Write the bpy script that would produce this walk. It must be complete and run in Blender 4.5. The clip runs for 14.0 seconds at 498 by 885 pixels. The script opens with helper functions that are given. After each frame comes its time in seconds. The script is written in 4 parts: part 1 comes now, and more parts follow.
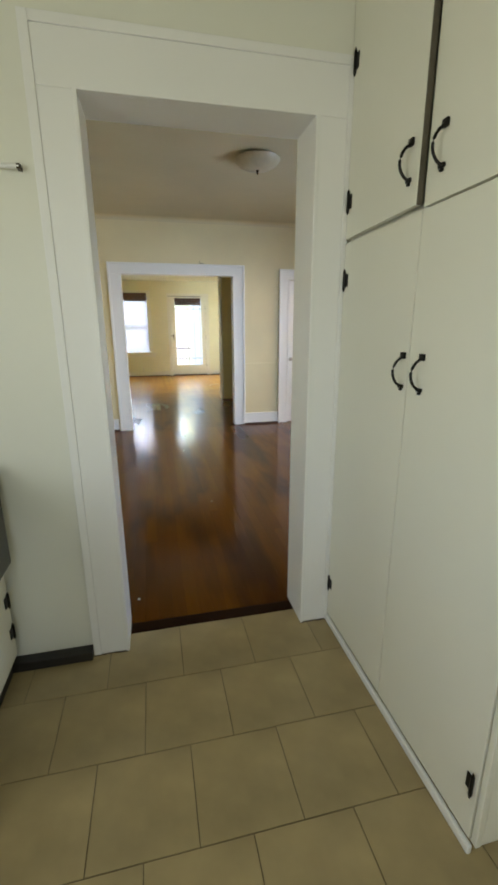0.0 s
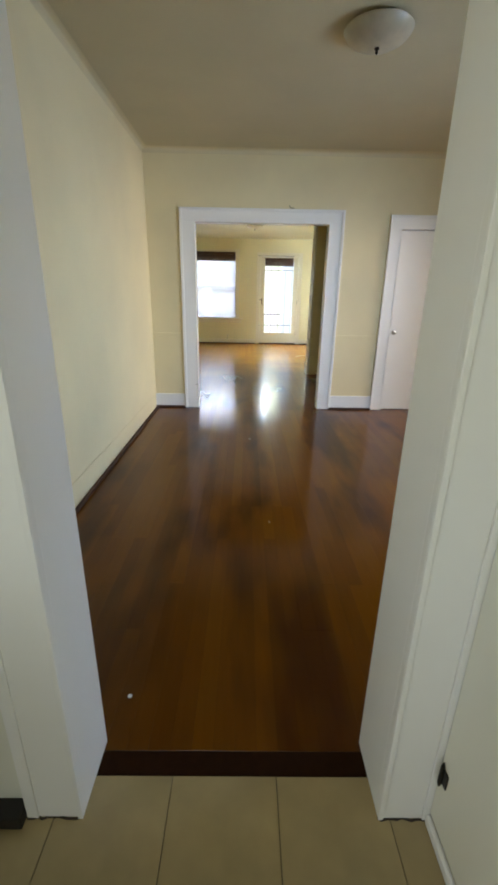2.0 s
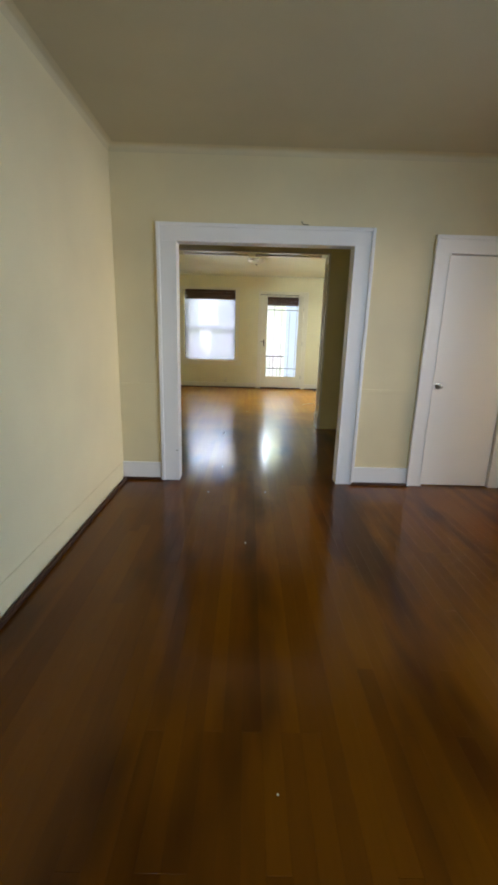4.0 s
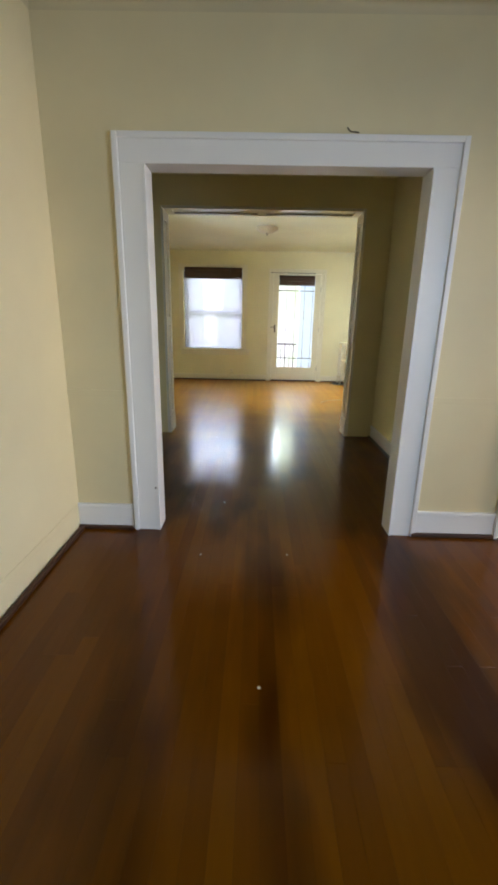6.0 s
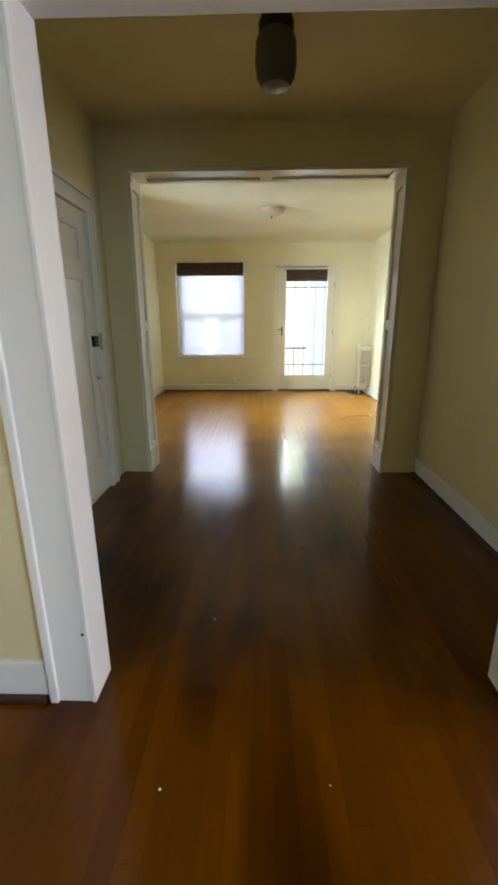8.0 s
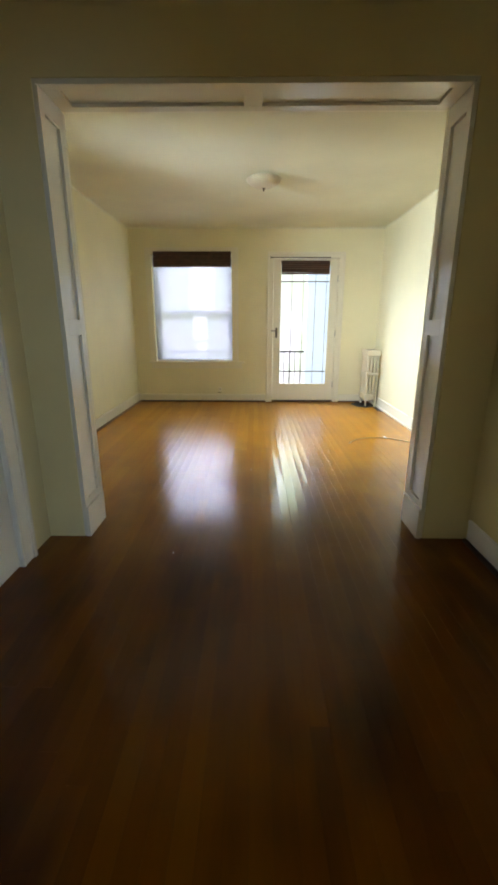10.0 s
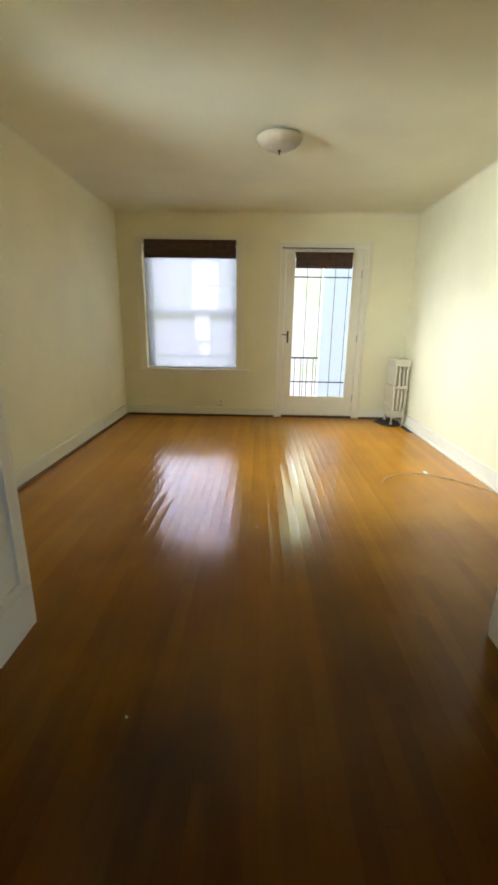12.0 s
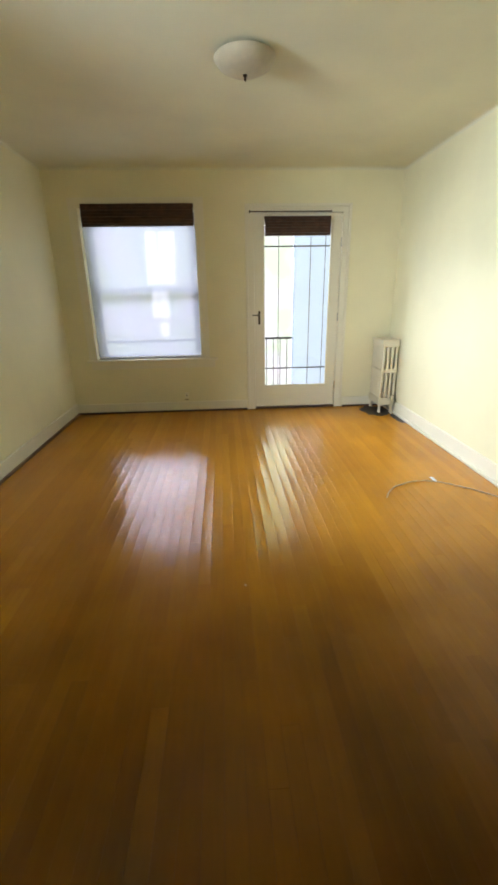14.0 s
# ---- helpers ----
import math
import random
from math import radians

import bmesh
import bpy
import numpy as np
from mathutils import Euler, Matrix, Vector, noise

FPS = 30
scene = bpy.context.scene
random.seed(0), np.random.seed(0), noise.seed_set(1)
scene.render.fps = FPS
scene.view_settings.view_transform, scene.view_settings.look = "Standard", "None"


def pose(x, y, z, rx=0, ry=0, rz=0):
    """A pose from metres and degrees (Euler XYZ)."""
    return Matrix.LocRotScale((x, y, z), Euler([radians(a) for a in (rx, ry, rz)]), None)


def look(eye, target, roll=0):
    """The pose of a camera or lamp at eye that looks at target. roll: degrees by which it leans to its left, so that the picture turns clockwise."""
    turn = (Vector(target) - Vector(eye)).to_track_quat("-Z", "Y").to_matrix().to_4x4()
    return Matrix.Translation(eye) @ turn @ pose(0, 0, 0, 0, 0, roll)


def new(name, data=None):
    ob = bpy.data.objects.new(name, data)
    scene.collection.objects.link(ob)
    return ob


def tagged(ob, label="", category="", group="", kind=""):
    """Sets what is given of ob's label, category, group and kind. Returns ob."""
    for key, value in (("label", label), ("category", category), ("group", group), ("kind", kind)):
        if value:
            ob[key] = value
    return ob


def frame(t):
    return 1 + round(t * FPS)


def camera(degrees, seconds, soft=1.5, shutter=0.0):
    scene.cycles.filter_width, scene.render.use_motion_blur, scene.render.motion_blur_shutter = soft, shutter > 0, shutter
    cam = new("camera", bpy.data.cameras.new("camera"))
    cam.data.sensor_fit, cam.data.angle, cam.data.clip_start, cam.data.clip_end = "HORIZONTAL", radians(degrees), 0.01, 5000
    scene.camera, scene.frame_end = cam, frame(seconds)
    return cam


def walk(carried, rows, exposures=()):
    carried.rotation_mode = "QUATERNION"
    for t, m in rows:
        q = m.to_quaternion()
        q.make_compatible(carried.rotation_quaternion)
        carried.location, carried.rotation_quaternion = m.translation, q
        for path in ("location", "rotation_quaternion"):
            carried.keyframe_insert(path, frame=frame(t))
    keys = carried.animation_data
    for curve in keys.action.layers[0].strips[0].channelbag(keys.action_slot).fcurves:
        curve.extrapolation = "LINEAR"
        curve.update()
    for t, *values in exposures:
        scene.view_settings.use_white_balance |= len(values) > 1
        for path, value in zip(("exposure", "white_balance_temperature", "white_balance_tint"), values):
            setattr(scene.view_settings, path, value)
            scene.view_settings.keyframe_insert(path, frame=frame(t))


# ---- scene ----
cam = camera(61.6, 14.0, soft=3.2)
PATH = [
    (0, (-0.054, 0.14, 1.38), (0.37, 2.023, 0.855), -0.3),
    (0.5, (-0.036, 0.349, 1.366), (0.294, 2.249, 0.834), -0.3),
    (1, (0.043, 0.531, 1.337), (0.242, 2.434, 0.754), 0.5),
    (1.5, (0.201, 0.755, 1.359), (0.253, 2.658, 0.746), 0.4),
    (2, (0.188, 1.048, 1.346), (0.208, 2.932, 0.676), 1.0),
    (2.5, (0.163, 1.347, 1.334), (0.222, 3.239, 0.69), -0.4),
    (3, (0.188, 1.696, 1.319), (0.125, 3.589, 0.676), -0.5),
    (3.5, (0.234, 2.041, 1.307), (0.125, 3.943, 0.698), 0.2),
    (4, (0.225, 2.394, 1.344), (0.239, 4.331, 0.845), 1.6),
    (6.5, (0.174, 4.024, 1.307), (0.148, 5.942, 0.742), 1.1),
    (7, (0.117, 4.356, 1.327), (0.186, 6.285, 0.806), -0.2),
    (7.5, (0.122, 4.604, 1.301), (0.213, 6.521, 0.739), -0.0),
    (8, (0.198, 4.94, 1.317), (0.143, 6.862, 0.767), -0.3),
    (10.5, (0.249, 6.41, 1.324), (0.228, 8.332, 0.771), 0.1),
    (11, (0.245, 6.661, 1.302), (0.168, 8.581, 0.748), 0.6),
    (11.5, (0.178, 6.916, 1.245), (0.015, 8.84, 0.723), 0.4),
    (12, (0.214, 7.219, 1.355), (0.173, 9.14, 0.801), 0.9),
    (12.5, (0.176, 7.458, 1.416), (0.231, 9.376, 0.853), 1.8),
    (13, (0.169, 7.665, 1.394), (0.222, 9.577, 0.81), 0.1),
    (13.5, (0.165, 7.891, 1.436), (0.115, 9.79, 0.809), 0.6),
    (14, (0.148, 8.0, 1.464), (0.255, 9.878, 0.785), -1.0),
]
walk(cam, [(t, look(eye, target, roll)) for t, eye, target, roll in PATH],
     [(0, 1.25), (2, 1.22), (3, 0.95), (4, 0.88), (8, 1.05), (11, 0.9), (14, 0.76)])

# ---- world, sun, daylight, added fill ----
world = bpy.data.worlds.new("sky")
scene.world = world
world.use_nodes = True
wn = world.node_tree.nodes
sky = wn.new("ShaderNodeTexSky")
sky.sky_type, sky.sun_disc = "NISHITA", False
sky.sun_elevation, sky.sun_rotation = radians(41), radians(98)
wn["Background"].inputs["Strength"].default_value = 0.15
world.node_tree.links.new(sky.outputs[0], wn["Background"].inputs[0])
sun = new("sun", bpy.data.lights.new("sun", "SUN"))
sun.data.energy, sun.data.angle, sun.data.color = 4.0, radians(0.5), (1, 0.95, 0.86)
sun.matrix_basis = look((0, 0, 0), (-1.9, 0.25, -1.7))


def area(name, eye, target, w, h, power, color, spread=180):
    lamp = new(name, bpy.data.lights.new(name, "AREA"))
    lamp.data.shape, lamp.data.size, lamp.data.size_y = "RECTANGLE", w, h
    lamp.data.energy, lamp.data.color, lamp.data.spread = power, color, radians(spread)
    lamp.matrix_basis = look(eye, target)
    return lamp


P_SKY, P_SIDE, P_KITCHEN, P_NEXT, P_WEST_FILL, GLOW = 4700, 28, 4.7, 100, 62, 0.8
area("open_sky", (-7.3, 21.0, 6.25), (-7.3, 10, 6.25), 17.0, 6.0, P_SKY, (0.8, 0.88, 1.0))
area("daylight_side", (2.93, 3.0, 1.5), (0.1, 5.3, 0.1), 1.1, 1.4, P_SIDE, (0.56, 0.73, 1.0), 130)
area("daylight_kitchen", (-0.2, -1.72, 1.55), (-0.2, 1, 1.2), 1.0, 1.1, P_KITCHEN, (0.99, 1.0, 0.86))
area("daylight_kitchen_side", (-1.46, 0.3, 1.55), (1, 0.4, 1.2), 0.9, 1.0, P_KITCHEN, (0.99, 1.0, 0.86))
area("daylight_next_room", (5.75, 5.2, 1.6), (3, 5.2, 1.2), 1.2, 1.4, P_NEXT, (1.0, 0.88, 0.79))
# Added fill through a hole beyond view; no west window is known.
area("west_fill", (-2.4, 9.4, 2.15), (2.2, 12.6, 0.9), 0.9, 1.0, P_WEST_FILL, (0.8, 0.91, 1.0), 75)


# ---- materials ----
def nodes(name, rough=0.5, color=(0.5, 0.5, 0.5)):
    m = bpy.data.materials.new(name)
    m.use_nodes = True
    b = m.node_tree.nodes["Principled BSDF"]
    b.inputs["Roughness"].default_value = rough
    b.inputs["Base Color"].default_value = (*color, 1)
    return m, m.node_tree.nodes, m.node_tree.links, b


def noise_ramp(n, l, scale, lo, hi, stops, stretch=(1, 1, 1), detail=4, coord="Object"):
    """Noise in metres through a ramp of two colours. Returns the ramp's colour output."""
    tc, mp, tx, rp = n.new("ShaderNodeTexCoord"), n.new("ShaderNodeMapping"), n.new("ShaderNodeTexNoise"), n.new("ShaderNodeValToRGB")
    mp.inputs["Scale"].default_value = stretch
    tx.inputs["Scale"].default_value, tx.inputs["Detail"].default_value = scale, detail
    l.new(n.new("ShaderNodeNewGeometry").outputs["Position"] if coord == "World" else tc.outputs[coord], mp.inputs[0])
    l.new(mp.outputs[0], tx.inputs["Vector"])
    l.new(tx.outputs["Fac"], rp.inputs[0])
    e = rp.color_ramp.elements
    e[0].position, e[1].position = stops
    e[0].color, e[1].color = (*lo, 1), (*hi, 1)
    return rp.outputs[0]


def mul(n, l, a, b, fac=1.0):
    x = n.new("ShaderNodeMix")
    x.data_type, x.blend_type = "RGBA", "MULTIPLY"
    x.inputs[0].default_value = fac
    l.new(a, x.inputs[6])
    l.new(b, x.inputs[7])
    return x.outputs[2]


def bump(n, l, b, h, strength, distance=0.002):
    bp = n.new("ShaderNodeBump")
    bp.inputs["Strength"].default_value, bp.inputs["Distance"].default_value = strength, distance
    l.new(h, bp.inputs["Height"])
    l.new(bp.outputs[0], b.inputs["Normal"])


def painted(name, color, rough, wear=0.06, grain=60, relief=0.25, blotch=1.3):
    """Paint: broad faint blotches, brush or roller grain, slightly uneven gloss."""
    m, n, l, b = nodes(name, rough)
    tc, big, fine, mr, rr = n.new("ShaderNodeTexCoord"), n.new("ShaderNodeTexNoise"), n.new("ShaderNodeTexNoise"), n.new("ShaderNodeMapRange"), n.new("ShaderNodeMapRange")
    l.new(tc.outputs["Object"], big.inputs["Vector"])
    l.new(tc.outputs["Object"], fine.inputs["Vector"])
    big.inputs["Scale"].default_value, big.inputs["Detail"].default_value = blotch, 4
    fine.inputs["Scale"].default_value, fine.inputs["Detail"].default_value = grain, 2
    mx = n.new("ShaderNodeMix")
    mx.data_type = "RGBA"
    mx.inputs[6].default_value, mx.inputs[7].default_value = (*[c * (1 - 2.4 * wear) for c in color], 1), (*color, 1)
    mr.inputs["From Min"].default_value, mr.inputs["From Max"].default_value = 0.2, 0.7
    l.new(big.outputs["Fac"], mr.inputs["Value"])
    l.new(mr.outputs[0], mx.inputs[0])
    l.new(mx.outputs[2], b.inputs["Base Color"])
    rr.inputs["To Min"].default_value, rr.inputs["To Max"].default_value = rough - 0.05, rough + 0.05
    l.new(big.outputs["Fac"], rr.inputs["Value"])
    l.new(rr.outputs[0], b.inputs["Roughness"])
    bump(n, l, b, fine.outputs["Fac"], relief, 0.0008)
    return m


def plain(name, color, rough, metal=0.0):
    m, n, l, b = nodes(name, rough, color)
    b.inputs["Metallic"].default_value = metal
    l.new(noise_ramp(n, l, 30, tuple(c * 0.8 for c in color), color, (0.35, 0.65)), b.inputs["Base Color"])
    return m


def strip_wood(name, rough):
    """Varnished strip flooring: each strip its own tone, long grain, dull patches; red-brown in the
    inner rooms, turning honey towards the windows: daylight's falloff put into the colour."""
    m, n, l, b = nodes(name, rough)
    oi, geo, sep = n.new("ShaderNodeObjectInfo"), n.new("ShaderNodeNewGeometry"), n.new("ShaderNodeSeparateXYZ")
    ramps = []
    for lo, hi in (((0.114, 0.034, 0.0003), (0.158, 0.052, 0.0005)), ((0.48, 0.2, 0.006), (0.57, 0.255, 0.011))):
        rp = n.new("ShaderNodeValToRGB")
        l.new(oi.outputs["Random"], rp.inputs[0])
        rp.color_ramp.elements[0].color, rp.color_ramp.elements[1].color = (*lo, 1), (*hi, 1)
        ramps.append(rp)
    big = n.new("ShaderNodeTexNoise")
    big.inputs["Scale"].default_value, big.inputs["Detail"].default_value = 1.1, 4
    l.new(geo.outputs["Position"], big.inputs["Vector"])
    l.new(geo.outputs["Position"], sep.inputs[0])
    # Lightens along y: the windows' light and the inner dimness are painted in.
    add, daylight_fade, mx = n.new("ShaderNodeMath"), n.new("ShaderNodeMapRange"), n.new("ShaderNodeMix")
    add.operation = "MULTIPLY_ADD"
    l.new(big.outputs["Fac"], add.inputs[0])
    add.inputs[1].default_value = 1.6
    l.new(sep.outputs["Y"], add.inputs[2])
    daylight_fade.interpolation_type = "SMOOTHSTEP"
    daylight_fade.inputs["From Min"].default_value, daylight_fade.inputs["From Max"].default_value = 8.6, 11.6
    l.new(add.outputs[0], daylight_fade.inputs["Value"])
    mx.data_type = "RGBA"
    l.new(daylight_fade.outputs[0], mx.inputs[0])
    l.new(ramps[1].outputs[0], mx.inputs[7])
    grain = noise_ramp(n, l, 14, (0.86, 0.82, 0.74), (1, 1, 1), (0.15, 0.85), stretch=(4, 0.35, 1), detail=2)
    br = n.new("ShaderNodeValToRGB")
    br.color_ramp.elements[0].position, br.color_ramp.elements[1].position = 0.34, 0.62
    br.color_ramp.elements[0].color, br.color_ramp.elements[1].color = (0.8, 0.76, 0.68, 1), (1, 1, 1, 1)
    l.new(big.outputs["Fac"], br.inputs[0])
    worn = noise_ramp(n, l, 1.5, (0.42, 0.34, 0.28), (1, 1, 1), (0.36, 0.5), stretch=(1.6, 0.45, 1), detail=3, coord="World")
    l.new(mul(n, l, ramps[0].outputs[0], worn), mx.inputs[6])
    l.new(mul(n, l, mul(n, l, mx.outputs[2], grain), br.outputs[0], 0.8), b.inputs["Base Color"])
    b.inputs["Specular IOR Level"].default_value = 0.12
    sharp, both = n.new("ShaderNodeBsdfPrincipled"), n.new("ShaderNodeMixShader")
    colour = b.inputs["Base Color"].links[0].from_socket
    l.new(colour, sharp.inputs["Base Color"])
    b.inputs["Roughness"].default_value, sharp.inputs["Roughness"].default_value = 0.31, rough
    sharp.inputs["Specular IOR Level"].default_value = 0.33
    both.inputs[0].default_value = 0.7
    l.new(b.outputs[0], both.inputs[1])
    l.new(sharp.outputs[0], both.inputs[2])
    l.new(both.outputs[0], n["Material Output"].inputs[0])
    wave = n.new("ShaderNodeTexNoise")
    wave.inputs["Scale"].default_value = 4
    l.new(geo.outputs["Position"], wave.inputs["Vector"])
    bump(n, l, b, wave.outputs["Fac"], 0.07, 0.003)
    l.new(b.inputs["Normal"].links[0].from_socket, sharp.inputs["Normal"])
    return m


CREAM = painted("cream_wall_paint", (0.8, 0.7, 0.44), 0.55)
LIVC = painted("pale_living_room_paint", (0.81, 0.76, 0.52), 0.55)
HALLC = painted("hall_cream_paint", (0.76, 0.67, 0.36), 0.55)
KWALL = painted("kitchen_wall_paint", (0.79, 0.79, 0.71), 0.42, wear=0.015)
# Wall cream scaled down: ceiling's dimness in its colour, half on the cove.
DCEIL = painted("dimmed_dining_ceiling", (0.6, 0.525, 0.34), 0.7, relief=0.35)
COVE = painted("half_dimmed_dining_cove", (0.7, 0.61, 0.385), 0.6)
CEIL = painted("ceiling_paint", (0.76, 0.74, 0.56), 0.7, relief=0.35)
TRIM = painted("white_gloss_trim_paint", (0.85, 0.85, 0.84), 0.38, wear=0.015, grain=25, relief=0.18)
GLOSS = painted("ivory_gloss_paint", (0.8, 0.77, 0.66), 0.16, wear=0.02, grain=18, relief=0.12)
CABINET = painted("cabinet_paint", (0.79, 0.775, 0.68), 0.4, wear=0.012, grain=22, relief=0.25)
TRIMLIV = painted("cream_trim_paint", (0.78, 0.74, 0.6), 0.4, wear=0.03, grain=25, relief=0.2)
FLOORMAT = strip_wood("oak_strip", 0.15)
SHOE = plain("dark_stained_shoe", (0.05, 0.018, 0.008), 0.55)
BROWNSHOE = plain("brown_shoe", (0.2, 0.1, 0.035), 0.5)
SADDLE = plain("dark_worn_saddle", (0.022, 0.007, 0.0015), 0.7)
SADDLE.node_tree.nodes["Principled BSDF"].inputs["Specular IOR Level"].default_value = 0.08
GAPSHADE = plain("door_gap_shade", (0.1, 0.085, 0.06), 0.7)
TILE = painted("beige_tile", (0.42, 0.325, 0.165), 0.4, wear=0.2, grain=12, relief=0.3, blotch=4)
GROUT = painted("dark_grout", (0.2, 0.155, 0.085), 0.8, wear=0.36, blotch=5)
UNDER = plain("subfloor", (0.03, 0.015, 0.008), 0.9)
BLACK = plain("black_iron", (0.012, 0.011, 0.01), 0.4, 0.6)
RUBBER = plain("black_cove_base", (0.015, 0.012, 0.01), 0.5)
ENAMEL = plain("black_enamel", (0.008, 0.008, 0.008), 0.2)
STEEL = plain("worn_nickel", (0.5, 0.48, 0.44), 0.3, 1.0)
BRONZE = plain("dark_bronze", (0.06, 0.045, 0.03), 0.4, 0.8)
BAMBOO = painted("brown_woven_shade", (0.085, 0.035, 0.016), 0.65, wear=0.35, grain=120, relief=0.6, blotch=14)
RADIATOR = painted("radiator_paint", (0.66, 0.6, 0.44), 0.4, relief=0.4)
CHIP = plain("white_paint_chip", (0.8, 0.8, 0.76), 0.6)
CORD = plain("pale_cord", (0.55, 0.42, 0.24), 0.5)
DARKMATT = plain("dark_matt", (0.035, 0.025, 0.018), 0.8)
CONCRETE = painted("balcony_concrete", (0.4, 0.39, 0.37), 0.8, wear=0.2)
PALE = painted("pale_blue_stucco", (0.56, 0.65, 0.86), 0.7, wear=0.03)


def glass_material():
    m, n, l, b = nodes("window_glass", 0.02, (1, 1, 1))
    out, tr, gl, mx, fr = n["Material Output"], n.new("ShaderNodeBsdfTransparent"), n.new("ShaderNodeBsdfGlossy"), n.new("ShaderNodeMixShader"), n.new("ShaderNodeFresnel")
    gl.inputs["Roughness"].default_value = 0.02
    fr.inputs["IOR"].default_value = 1.45
    l.new(fr.outputs[0], mx.inputs[0])
    l.new(tr.outputs[0], mx.inputs[1])
    l.new(gl.outputs[0], mx.inputs[2])
    l.new(mx.outputs[0], out.inputs[0])
    return m


def sheer_material():
    """White blind that lets daylight through."""
    m, n, l, b = nodes("sheer_blind", 0.8)
    out, tl, tr, df = n["Material Output"], n.new("ShaderNodeBsdfTranslucent"), n.new("ShaderNodeBsdfTransparent"), n.new("ShaderNodeBsdfDiffuse")
    m1, m2 = n.new("ShaderNodeMixShader"), n.new("ShaderNodeMixShader")
    tl.inputs[0].default_value, df.inputs[0].default_value = (0.29, 0.29, 0.36, 1), (0.8, 0.82, 0.88, 1)
    m1.inputs[0].default_value, m2.inputs[0].default_value = 0.35, 0.5
    l.new(tl.outputs[0], m1.inputs[1])
    l.new(df.outputs[0], m1.inputs[2])
    l.new(m1.outputs[0], m2.inputs[1])
    l.new(tr.outputs[0], m2.inputs[2])
    l.new(m2.outputs[0], out.inputs[0])
    return m


def frosted(name, color, weight=0.5):
    m, n, l, b = nodes(name, 0.35, color)
    b.inputs["Transmission Weight"].default_value = weight
    l.new(noise_ramp(n, l, 18, tuple(c * 0.85 for c in color), color, (0.3, 0.7)), b.inputs["Base Color"])
    return m


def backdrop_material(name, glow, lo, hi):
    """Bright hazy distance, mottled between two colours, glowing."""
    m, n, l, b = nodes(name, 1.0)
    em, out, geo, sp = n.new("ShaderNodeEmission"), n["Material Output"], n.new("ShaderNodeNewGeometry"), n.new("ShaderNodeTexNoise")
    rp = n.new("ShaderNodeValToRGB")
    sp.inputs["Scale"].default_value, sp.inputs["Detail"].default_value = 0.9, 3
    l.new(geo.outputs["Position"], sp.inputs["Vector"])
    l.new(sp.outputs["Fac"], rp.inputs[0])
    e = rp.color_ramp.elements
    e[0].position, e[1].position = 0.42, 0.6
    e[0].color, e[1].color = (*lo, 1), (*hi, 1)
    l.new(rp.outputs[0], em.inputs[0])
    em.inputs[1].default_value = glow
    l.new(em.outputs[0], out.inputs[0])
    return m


GLASS, SHEER = glass_material(), sheer_material()
BACK = backdrop_material("bright_distance", GLOW, (0.8, 0.93, 0.72), (0.93, 0.9, 1.0))
# Emission stands in for daylight on the panes across the street.
LITE = backdrop_material("glowing_facing_windows", 1.5, (0.95, 0.97, 1.0), (1.0, 0.98, 1.0))
# Treetops shine by emission in place of sunlight on leaves.
TREES = backdrop_material("glowing_treetops", 4.0, (0.6, 0.85, 0.5), (0.9, 1.0, 0.85))
BOWL = frosted("frosted_bowl", (0.62, 0.54, 0.38), 0.3)
JAR = frosted("smoky_jar", (0.12, 0.13, 0.1), 0.4)


# ---- mesh helpers ----
def box(bm, x0, y0, z0, x1, y1, z1, bevel=0.0):
    xs, ys, zs = sorted((x0, x1)), sorted((y0, y1)), sorted((z0, z1))
    v = [bm.verts.new((x, y, z)) for z in zs for y in ys for x in xs]
    fs = [bm.faces.new([v[i] for i in q]) for q in ((0, 2, 3, 1), (4, 5, 7, 6), (0, 1, 5, 4), (2, 6, 7, 3), (0, 4, 6, 2), (1, 3, 7, 5))]
    if bevel:
        es = list({e for f in fs for e in f.edges})
        bmesh.ops.bevel(bm, geom=es, offset=bevel, segments=2, affect="EDGES", profile=0.6)
    return fs


def lathe(bm, points, segs=28, centre=(0, 0, 0), axis="z"):
    """Turns a profile of (radius, height) about an axis."""
    rings = []
    for r, h in points:
        ring = []
        for i in range(segs):
            a = 2 * math.pi * i / segs
            p = (r * math.cos(a), r * math.sin(a), h)
            if axis == "x":
                p = (p[2], p[0], p[1])
            elif axis == "y":
                p = (p[0], p[2], p[1])
            ring.append(bm.verts.new([p[k] + centre[k] for k in range(3)]))
        rings.append(ring)
    for a, b in zip(rings, rings[1:]):
        for i in range(segs):
            bm.faces.new((a[i], a[(i + 1) % segs], b[(i + 1) % segs], b[i]))
    for ring in (rings[0], rings[-1]):
        bm.faces.new(ring)


def tube(bm, path, r, segs=8):
    rings = []
    for i, p in enumerate(path):
        a, b = Vector(path[max(i - 1, 0)]), Vector(path[min(i + 1, len(path) - 1)])
        d = (b - a).normalized()
        u = d.orthogonal().normalized() if abs(d.z) > 0.99 else d.cross(Vector((0, 0, 1))).normalized()
        w = d.cross(u)
        rings.append([bm.verts.new(Vector(p) + r * (math.cos(t) * u + math.sin(t) * w)) for t in [2 * math.pi * k / segs for k in range(segs)]])
    for a, b in zip(rings, rings[1:]):
        for i in range(segs):
            bm.faces.new((a[i], a[(i + 1) % segs], b[(i + 1) % segs], b[i]))
    bm.faces.new(rings[0])
    bm.faces.new(rings[-1])


